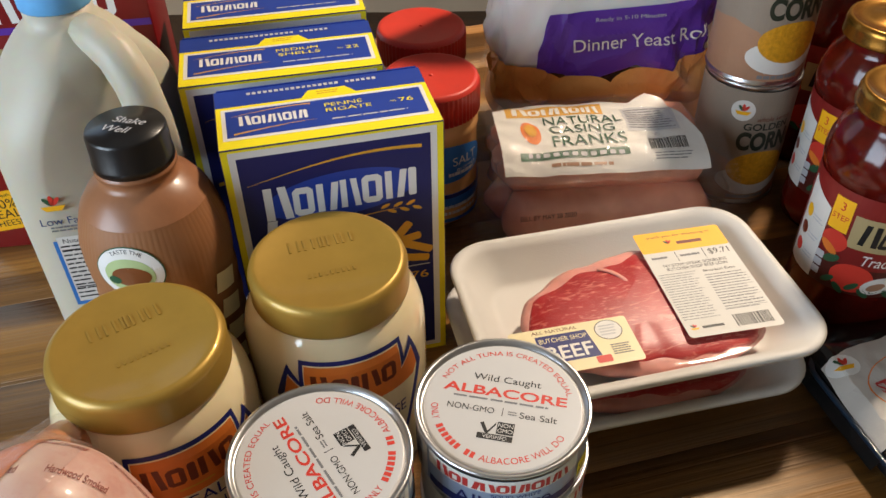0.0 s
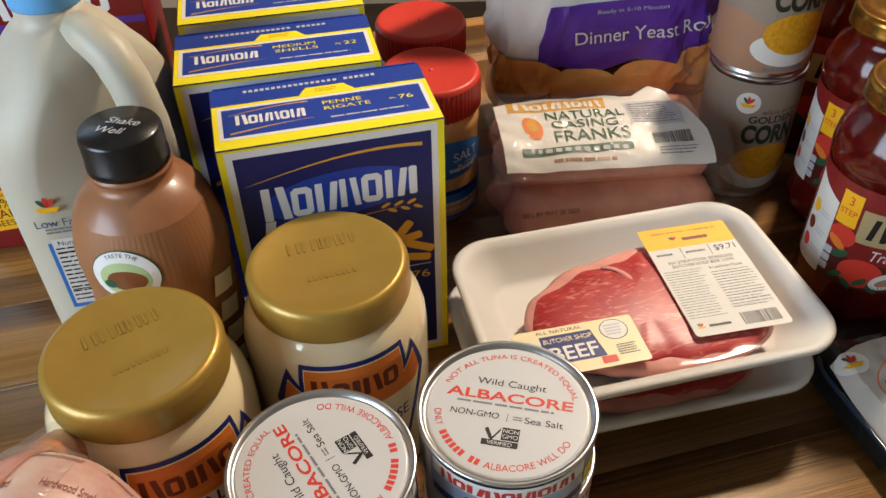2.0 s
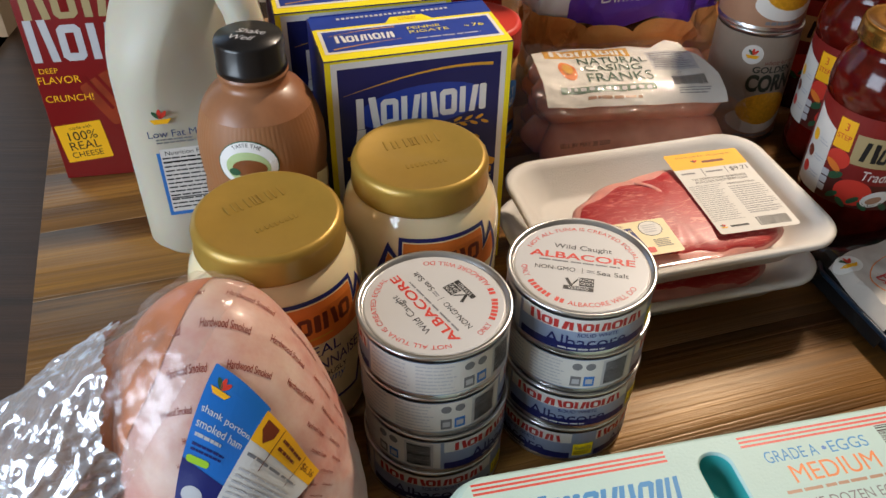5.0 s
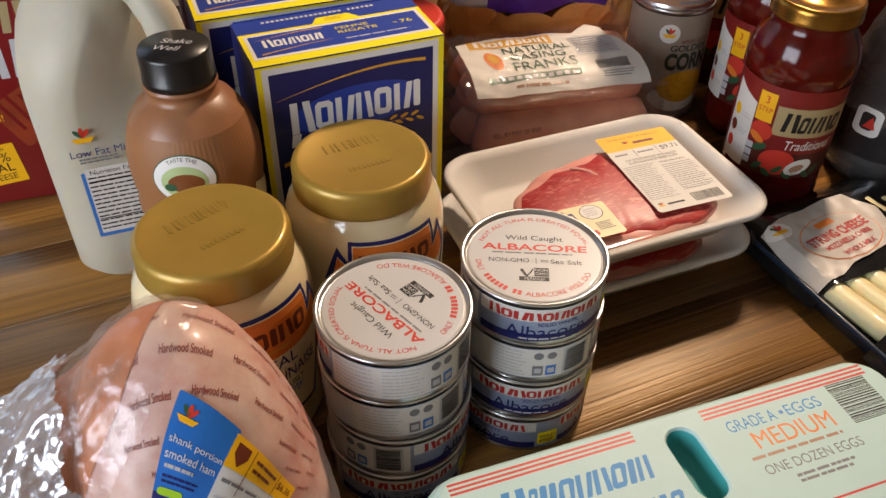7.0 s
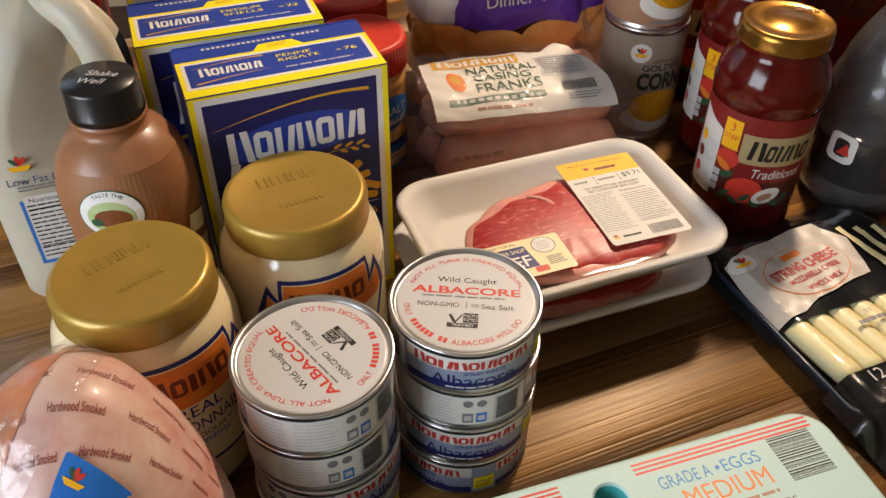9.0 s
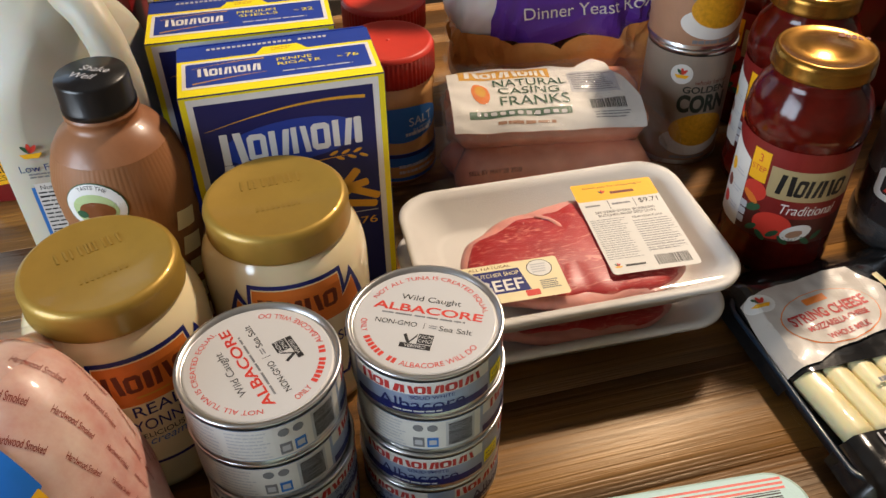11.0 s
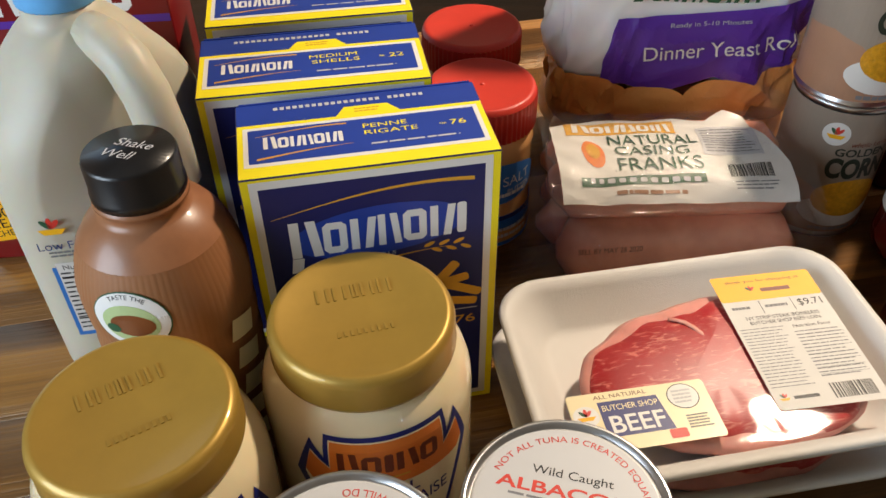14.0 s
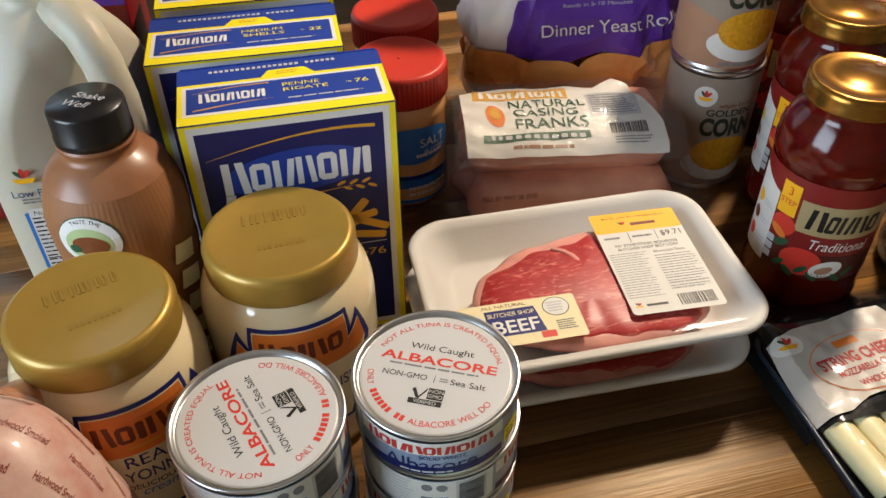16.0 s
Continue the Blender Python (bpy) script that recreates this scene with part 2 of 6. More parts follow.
BLACKCAP = mat("black_plastic", srgb(20, 19, 20), 0.32, vary=0.1, coat=0.2)
MILK = mat("milky_plastic_jug", srgb(186, 180, 162), 0.46, vary=0.02, scale=12, subsurface=0.5, bump=0.05, bump_scale=40)
BLUECAP = mat("blue_cap", srgb(104, 170, 222), 0.35)
CHEESEPAPER = mat("glossy_white_label", srgb(188, 181, 172), 0.4, vary=0.06, scale=40, coat=0.3, bump=0.3, bump_scale=40)
FOAM = mat("white_foam", srgb(206, 203, 197), 0.55, vary=0.015, scale=60, bump=0.12, bump_scale=700)
EGGFOAM = mat("aqua_foam", srgb(178, 207, 202), 0.5, vary=0.02, scale=40, bump=0.12, bump_scale=600)
TEAL = mat("teal_foam_inside", srgb(52, 160, 160), 0.5, vary=0.05, scale=40, bump=0.1)
REDLID = mat("red_plastic_lid", srgb(204, 56, 42), 0.42, vary=0.06, scale=40, coat=0.1)
PEANUT = mat("peanut_butter_in_jar", srgb(226, 170, 108), 0.24, vary=0.06, scale=50, coat=0.5)
CANRED = mat("brick_red_ink", srgb(176, 48, 44), 0.5, vary=0.08)
SAUCERED = mat("red_sauce_label", srgb(122, 26, 22), 0.5, vary=0.08)
DARKRED = mat("dark_red_ink", srgb(74, 22, 14), 0.5, vary=0.1)
# cream print with the shade over the sauce jars mixed into its colour
CORNCREAM = mat("dull_cream_label", srgb(166, 148, 106), 0.45, vary=0.04)
EGGBLUE = mat("sky_blue_ink", srgb(40, 132, 190), 0.5, vary=0.06)
INDIGO = mat("indigo_ink", srgb(50, 62, 110), 0.5, vary=0.06)
HAMINK = mat("rust_ink", srgb(134, 54, 40), 0.5, vary=0.15, scale=300)
SAUCE = mat("tomato_sauce_in_glass", srgb(80, 14, 8), 0.12, vary=0.4, scale=45, coat=0.0, subsurface=0.25)
BAGWHITE = mat("white_bag_print", srgb(232, 226, 220), 0.36, vary=0.04, scale=14, bump=0.6, bump_scale=24, coat=0.4, subsurface=0.3)
ROLL = mat("baked_roll_crust", srgb(242, 180, 100), 0.5, vary=0.3, scale=22, second=srgb(214, 140, 70), bump=0.1)
FRANK = mat("frank_sausage", srgb(252, 166, 134), 0.3, vary=0.2, scale=38, subsurface=0.15, coat=0.9, bump=0.15, bump_scale=120)
# white paper, painted darker for the shade on the corn cans
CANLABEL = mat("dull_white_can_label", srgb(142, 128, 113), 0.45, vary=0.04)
DARKGREEN = mat("dark_green_ink", srgb(36, 42, 30), 0.45, vary=0.1)
CORNBROWN = mat("tan_label_print", srgb(164, 124, 97), 0.4, vary=0.06)
CORNYEL = mat("corn_kernels_print", srgb(200, 142, 30), 0.4, vary=0.2, scale=300, bump=0.3, bump_scale=300)
CRACKRED = mat("red_carton", srgb(116, 14, 14), 0.4, vary=0.1, scale=8)
CRACKER = mat("cracker_print", srgb(138, 50, 20), 0.5, vary=0.25, scale=40)
BLACKFILM = mat("black_plastic_film", srgb(18, 18, 20), 0.18, vary=0.2, scale=30, coat=0.5, bump=0.5, bump_scale=35)
DARKTRAY = mat("dark_slate_tray", srgb(30, 46, 64), 0.3, vary=0.1, coat=0.3)
CHEESE = mat("string_cheese", srgb(228, 216, 168), 0.45, vary=0.05, scale=60, subsurface=0.2, coat=0.05)
HAM = mat("smoked_ham_in_film", srgb(218, 194, 180), 0.40, vary=0.1, scale=30, second=srgb(192, 128, 116), subsurface=0.15, coat=0.12, bump=0.2, bump_scale=60)
HAMSKIN = mat("browned_ham_skin", srgb(190, 112, 66), 0.36, vary=0.25, scale=26, coat=0.15, bump=0.4, bump_scale=50)
FOIL = mat("crinkled_clear_wrap", srgb(226, 231, 240), 0.24, 0.7, vary=0.2, scale=60, bump=0.6, bump_scale=120, coat=0.0, alpha=0.72)
HAMLABEL = mat("blue_ham_label", srgb(30, 112, 196), 0.3, vary=0.05, coat=0.4)
STEAK = meat_mat("beef_steak", srgb(180, 42, 44), srgb(214, 126, 112), 16)
FAT = mat("beef_fat", srgb(218, 152, 140), 0.35, vary=0.15, scale=60, subsurface=0.2)
FILM = film_mat("cling_film", (1, 1, 1), 0.026, 0.07, 0.05, 30.0)
FILM_BAG = film_mat("clear_bag_film", (0.99, 0.985, 0.98), 0.085, 0.06, 0.9, 55, 0.015)
FILM_CRINKLE = film_mat("crinkled_clear_film", (0.99, 0.99, 0.99), 0.085, 0.16, 0.5, 80, 0.06)
CLEARPET = mat("hazy_clear_plastic", srgb(84, 82, 81), 0.3, vary=0.4, scale=40, coat=0.5, alpha=0.7)
DARKDRINK = mat("dark_drink_bottle", srgb(52, 48, 48), 0.15, vary=0.3, scale=25, coat=0.7)


# ---- mesh helpers ----
def part(name, bm, material, parent=None, label="", smooth=True, m=None):
    me = bpy.data.meshes.new(name)
    if m is not None:
        bm.transform(m)
    bm.to_mesh(me)
    bm.free()
    if smooth:
        me.polygons.foreach_set("use_smooth", [True] * len(me.polygons))
    for mm in (material if isinstance(material, (list, tuple)) else [material]):
        me.materials.append(mm)
    ob = new(name, me)
    if parent is not None:
        ob.parent = parent
    if label:
        ob["label"] = label
    return ob


def thing(name, m, label, category, group=""):
    ob = new(name)
    ob.empty_display_size = 0.02
    ob.matrix_world = m
    return tagged(ob, label, category, group)


def lathe(profile, seg=64, wave=0.0, waves=0):
    """Turns (r, z) pairs round the z axis; wave: ribs on the outside."""
    bm = bmesh.new()
    rings = []
    for r, z in profile:
        if r < 1e-6:
            rings.append([bm.verts.new((0, 0, z))])
            continue
        ring = []
        for i in range(seg):
            a = 2 * math.pi * i / seg
            q = r + (wave * math.cos(waves * a) if waves else 0)
            ring.append(bm.verts.new((q * math.cos(a), q * math.sin(a), z)))
        rings.append(ring)
    for p, q in zip(rings, rings[1:]):
        for i in range(seg):
            j = (i + 1) % seg
            if len(p) == 1 and len(q) == 1:
                continue
            if len(p) == 1:
                bm.faces.new((p[0], q[j], q[i]))
            elif len(q) == 1:
                bm.faces.new((p[i], p[j], q[0]))
            else:
                bm.faces.new((p[i], p[j], q[j], q[i]))
    bmesh.ops.recalc_face_normals(bm, faces=bm.faces)
    return bm


def block(x0, y0, z0, x1, y1, z1, bevel=0.0, seg=2):
    bm = bmesh.new()
    bmesh.ops.create_cube(bm, size=1)
    bmesh.ops.scale(bm, vec=(x1 - x0, y1 - y0, z1 - z0), verts=bm.verts)
    bmesh.ops.translate(bm, vec=((x0 + x1) / 2, (y0 + y1) / 2, (z0 + z1) / 2), verts=bm.verts)
    if bevel:
        bmesh.ops.bevel(bm, geom=bm.edges[:], offset=bevel, segments=seg, affect="EDGES", profile=0.5)
    return bm


def rounded(w, d, r, n=8):
    """Points of a rounded rectangle, centred, anticlockwise."""
    pts = []
    for cx, cy, a0 in ((w / 2 - r, d / 2 - r, 0), (-w / 2 + r, d / 2 - r, 90), (-w / 2 + r, -d / 2 + r, 180), (w / 2 - r, -d / 2 + r, 270)):
        for i in range(n + 1):
            a = radians(a0 + 90 * i / n)
            pts.append((cx + r * math.cos(a), cy + r * math.sin(a)))
    return pts


def loft(sections, cap_start=True, cap_end=True):
    """Joins closed rings of equal length; each ring is a list of (x, y, z)."""
    bm = bmesh.new()
    rings = [[bm.verts.new(p) for p in s] for s in sections]
    n = len(rings[0])
    for p, q in zip(rings, rings[1:]):
        for i in range(n):
            j = (i + 1) % n
            bm.faces.new((p[i], p[j], q[j], q[i]))
    if cap_start:
        bm.faces.new(rings[0][::-1])
    if cap_end:
        bm.faces.new(rings[-1])
    bmesh.ops.recalc_face_normals(bm, faces=bm.faces)
    return bm


def tube(points, radius, seg=12, squash=1.0):
    pts = [Vector(p) for p in points]
    rings = []
    for i, p in enumerate(pts):
        d = (pts[min(i + 1, len(pts) - 1)] - pts[max(i - 1, 0)]).normalized()
        s = d.cross(Vector((0, 0, 1)))
        s = s.normalized() if s.length > 1e-4 else Vector((1, 0, 0))
        u = s.cross(d).normalized()
        r = radius[i] if isinstance(radius, (list, tuple)) else radius
        rings.append([p + s * (r * math.cos(a)) + u * (r * squash * math.sin(a)) for a in (2 * math.pi * k / seg for k in range(seg))])
    return loft(rings)


def font_mesh(s, bold=0.0):
    cu = bpy.data.curves.new("lettering", "FONT")
    cu.body = s
    cu.offset = bold
    cu.align_x = "LEFT"
    ob = bpy.data.objects.new("lettering", cu)
    me = bpy.data.meshes.new_from_object(ob)
    vs = [(v.co.x, v.co.y) for v in me.vertices]
    fs = [tuple(p.vertices) for p in me.polygons]
    bpy.data.objects.remove(ob)
    bpy.data.curves.remove(cu)
    bpy.data.meshes.remove(me)
    x0, x1 = min(v[0] for v in vs), max(v[0] for v in vs)
    y0, y1 = min(v[1] for v in vs), max(v[1] for v in vs)
    return [((x - (x0 + x1) / 2) / (x1 - x0), (y - (y0 + y1) / 2) / (y1 - y0)) for x, y in vs], fs, (x1 - x0) / (y1 - y0)


class Sheet:
    """Flat print laid on a surface: place(u, v, h) gives the point h above the surface."""

    def __init__(self, place, step=0.0):
        self.place, self.step, self.bins = place, step, {}

    def add(self, name, material, layer, vs, fs):
        self.bins.setdefault((name, material.name, layer), []).append((vs, fs))

    def poly(self, pts, material, layer=1, name="print"):
        self.add(name, material, layer, list(pts), [tuple(range(len(pts)))])
        return self

    def rect(self, x0, y0, x1, y1, material, layer=1, name="print", r=0.0, rot=0.0):
        cx, cy = (x0 + x1) / 2, (y0 + y1) / 2
        if r:
            pts = rounded(x1 - x0, y1 - y0, r, 5)
        else:
            w, d = (x1 - x0) / 2, (y1 - y0) / 2
            pts = [(-w, -d), (w, -d), (w, d), (-w, d)]
        c, s = math.cos(radians(rot)), math.sin(radians(rot))
        return self.poly([(cx + x * c - y * s, cy + x * s + y * c) for x, y in pts], material, layer, name)

    def disc(self, cx, cy, rx, ry, material, layer=1, name="print", rot=0.0):
        c, s = math.cos(radians(rot)), math.sin(radians(rot))
        pts = [(rx * math.cos(a), ry * math.sin(a)) for a in (2 * math.pi * k / 28 for k in range(28))]
        return self.poly([(cx + x * c - y * s, cy + x * s + y * c) for x, y in pts], material, layer, name)

    def text(self, s, cx, cy, h, material, layer=2, w=None, rot=0.0, slant=0.0, name="lettering", bold=0.0):
        vs, fs, aspect = font_mesh(s, bold)
        w = w or h * aspect
        c, sn = math.cos(radians(rot)), math.sin(radians(rot))
        out = []
        for x, y in vs:
            x, y = x * w + slant * y * h, y * h
            out.append((cx + x * c - y * sn, cy + x * sn + y * c))
        self.add(name, material, layer, out, fs)
        return self

    def arc(self, s, cx, cy, radius, a_mid, span, h, material, layer=2, inward=False, name="lettering"):
        """Lettering round a circle; inward: read from inside, along the lower half."""
        vs, fs, aspect = font_mesh(s)
        out = []
        for x, y in vs:
            q = radius + (-y if inward else y) * h
            a = radians(a_mid) + (x if inward else -x) * radians(span)
            out.append((cx + q * math.cos(a), cy + q * math.sin(a)))
        self.add(name, material, layer, out, fs)
        return self

    def bars(self, x0, y0, x1, y1, rows, material, layer=2, fill=0.55, seed=1, name="fine_print", words=True):
        rnd = random.Random(seed)
        dy = (y1 - y0) / rows
        for k in range(rows):
            y = y0 + dy * (k + 0.5)
            x = x0
            end = x1 - (x1 - x0) * rnd.random() * 0.2
            while x < end:
                w = min(end - x, (x1 - x0) * rnd.uniform(0.06, 0.22)) if words else end - x
                self.rect(x, y - dy * fill / 2, x + w * 0.86, y + dy * fill / 2, material, layer, name)
                x += w
        return self

    def blocks(self, x0, y0, x1, y1, widths, material, layer=2, gap=0.5, name="brand_shape", slant=0.0, rise=0.0, inner=None):
        """A row of plain letter-sized shapes in place of a brand name."""
        total = sum(widths) + gap * (len(widths) - 1)
        x = x0
        h = y1 - y0
        for k, w in enumerate(widths):
            h = (y1 - y0) * (1 if k == 0 else 0.86)
            a, b = x, x + (x1 - x0) * w / total
            m = min((b - a) * 0.2, h * 0.2)
            up = rise * ((a + b) / 2 - x0) / (x1 - x0)
            ya, yb, sl = y0 + up, y0 + h + up, slant * h
            corner = [(a + m, ya), (b - m, ya), (b, ya + m), (b + sl, yb - m), (b - m + sl, yb), (a + m + sl, yb), (a + sl, yb - m), (a, ya + m)]
            if inner is None or w < 0.45:
                self.poly(corner, material, layer, name)
            elif k % 3 == 1:
                self.poly(corner, material, layer, name)
                t, q = (b - a) * 0.32, h * 0.22
                self.poly([(a + t + slant * q, ya + q), (b - t + slant * q, ya + q), (b - t + slant * (h - q), yb - q), (a + t + slant * (h - q), yb - q)], inner, layer + 1, name)
            else:
                t, q = (b - a) * 0.34, (b - a) * (0.10 if k % 3 else -0.10)
                self.poly([(a, ya), (a + t, ya), (a + t + sl, yb), (a + sl, yb)], material, layer, name)
                self.poly([(b - t - q, ya), (b - q, ya), (b + q + sl, yb), (b - t + q + sl, yb)], material, layer, name)
            x = b + (x1 - x0) * gap / total
        return self

    def barcode(self, x0, y0, x1, y1, seed=3, vertical=True, layer=2):
        rnd = random.Random(seed)
        x = x0 if vertical else y0
        end = x1 if vertical else y1
        while x < end:
            w = (end - (x0 if vertical else y0)) * rnd.choice((0.012, 0.02, 0.034))
            if vertical:
                self.rect(x, y0, min(end, x + w), y1, BLACK, layer, "barcode")
            else:
                self.rect(x0, x, x1, min(end, x + w), BLACK, layer, "barcode")
            x += w * rnd.uniform(1.5, 2.2)
        return self

    def emit(self, parent):
        jobs = []
        for (name, mname, layer), pieces in self.bins.items():
            if name in ("fine_print", "barcode", "date_print"):
                jobs.append((name, mname, layer, pieces, True))
            else:
                jobs += [(name, mname, layer, [p], False) for p in pieces]
        for name, mname, layer, pieces, stuff in jobs:
            bm = bmesh.new()
            for vs, fs in pieces:
                bv = [bm.verts.new((x, y, 0)) for x, y in vs]
                for f in fs:
                    try:
                        bm.faces.new([bv[i] for i in f])
                    except ValueError:
                        pass
            if self.step:
                bmesh.ops.triangulate(bm, faces=[f for f in bm.faces if len(f.verts) > 4])
                for _ in range(6):
                    long = [e for e in bm.edges if e.calc_length() > self.step]
                    if not long:
                        break
                    bmesh.ops.subdivide_edges(bm, edges=long, cuts=1)
                    bmesh.ops.triangulate(bm, faces=[f for f in bm.faces if len(f.verts) > 4])
            h = 0.00022 + 0.00013 * layer if self.step else 0.00005 + 0.00006 * layer
            for v in bm.verts:
                v.co = self.place(v.co.x, v.co.y, h)
            ob = part(name, bm, bpy.data.materials[mname], parent, smooth=False)
            if stuff:
                ob["kind"] = "stuff"


def flat(m):
    """A plane: m's x and y axes are u and v, its z axis the way out."""
    return lambda u, v, h: m @ Vector((u, v, h))


def round_face(radius_at, mid):
    """The outside of a turned body: u along the girth from the angle mid (degrees), v up; radius_at: a number or a function of v."""
    def place(u, v, h):
        r = radius_at(v) if callable(radius_at) else radius_at
        base = radius_at(0.0) if callable(radius_at) else radius_at
        a = radians(mid) + u / base
        return Vector(((r + h) * math.cos(a), (r + h) * math.sin(a), v))
    return place


def profile_radius(profile):
    def radius(v):
        for (r0, z0), (r1, z1) in zip(profile, profile[1:]):
            if min(z0, z1) <= v <= max(z0, z1) and z0 != z1:
                return r0 + (r1 - r0) * (v - z0) / (z1 - z0)
        return profile[-1][0]
    return radius


def store_mark(sh, cx, cy, s, layer=3):
    """The shop's mark as plain shapes: a bowl and three leaves."""
    sh.poly([(cx - s, cy - 0.1 * s), (cx + s, cy - 0.1 * s), (cx + 0.6 * s, cy - 0.6 * s), (cx - 0.6 * s, cy - 0.6 * s)], TAGYELLOW, layer, "shop_mark")
    for a, c in ((130, GREENINK), (90, RED), (50, RED)):
        dx, dy = math.cos(radians(a)), math.sin(radians(a))
        sh.disc(cx + dx * 0.5 * s, cy + dy * 0.45 * s, 0.5 * s, 0.2 * s, c, layer, "shop_mark", a)


# ---- the room and the table ----
ANGLE = 15.0
TABLE = pose(0, 0, 0, 0, 0, ANGLE)
U0, U1, V0, V1 = -0.228, 1.05, -0.32, 0.872
FLOOR_Z = -0.745


def structure(name, bm, material, label):
    return tagged(part(name, bm, material, smooth=False), label, name.split("_")[0], kind="structure")


structure("floor", block(-1.3, -1.7, FLOOR_Z - 0.1, 2.4, 2.6, FLOOR_Z), FLOOR_WOOD, "dark brown wooden room floor")
structure("ceiling", block(-1.3, -1.7, 1.7, 2.4, 2.6, 1.8), CEIL, "plain off-white painted ceiling")
structure("wall_north", block(-1.3, 2.6, FLOOR_Z, 2.4, 2.7, 1.7), WALL, "plain beige painted wall")
structure("wall_south", block(-1.3, -1.8, FLOOR_Z, 2.4, -1.7, 1.7), WALL, "plain beige painted wall")
structure("wall_east", block(2.4, -1.7, FLOOR_Z, 2.5, 2.6, 1.7), WALL, "plain beige painted wall")
for k, (y0, z0, y1, z1) in enumerate(((-1.7, FLOOR_Z, -1.10, 1.7), (0.0, FLOOR_Z, 1.15, 1.7), (2.35, FLOOR_Z, 2.6, 1.7), (1.15, 1.25, 2.35, 1.7), (-1.10, FLOOR_Z, 0.0, 0.12), (-1.10, 1.12, 0.0, 1.7))):
    structure("wall_west", block(-1.4, y0, z0, -1.3, y1, z1), WALL, "plain beige painted wall beside bright openings")


def build_table():
    t = thing("dining_table", TABLE, "dark-stained plank dining table laden with groceries", "table")
    bm = block(U0 + 0.02, V0 + 0.02, -0.045, U1 - 0.02, V1 - 0.02, -0.022, 0.003)
    part("table_frame", bm, TABLE_WOOD, t)
    for u in (U0 + 0.09, U1 - 0.09):
        for v in (V0 + 0.09, V1 - 0.09):
            part("leg", block(u - 0.035, v - 0.035, FLOOR_Z, u + 0.035, v + 0.035, -0.045, 0.004), TABLE_WOOD, t)
    n = 14
    w = (V1 - V0) / n
    rnd = random.Random(4)
    for k in range(n):
        v = V0 + w * k
        cut = U0 + (U1 - U0) * rnd.uniform(0.25, 0.75)
        for a, b in ((U0, cut), (cut, U1)):
            bm = block(a, v + 0.0001, -0.022, b, v + w - 0.0001, rnd.uniform(-0.0001, 0), 0.0003, 1)
            part("plank", bm, TABLE_WOOD, t)
    # rounded far edge; its pale colour stands in for lamplight
    rail = tube([(U0, V1 + 0.004, -0.006), (U1, V1 + 0.004, -0.006)], 0.0105, 20)
    part("edge_rail", rail, RAILWOOD, t, "worn pale rounded table edge")


build_table()


# ---- tuna cans ----
CAN_R, CAN_H = 0.0420, 0.0317


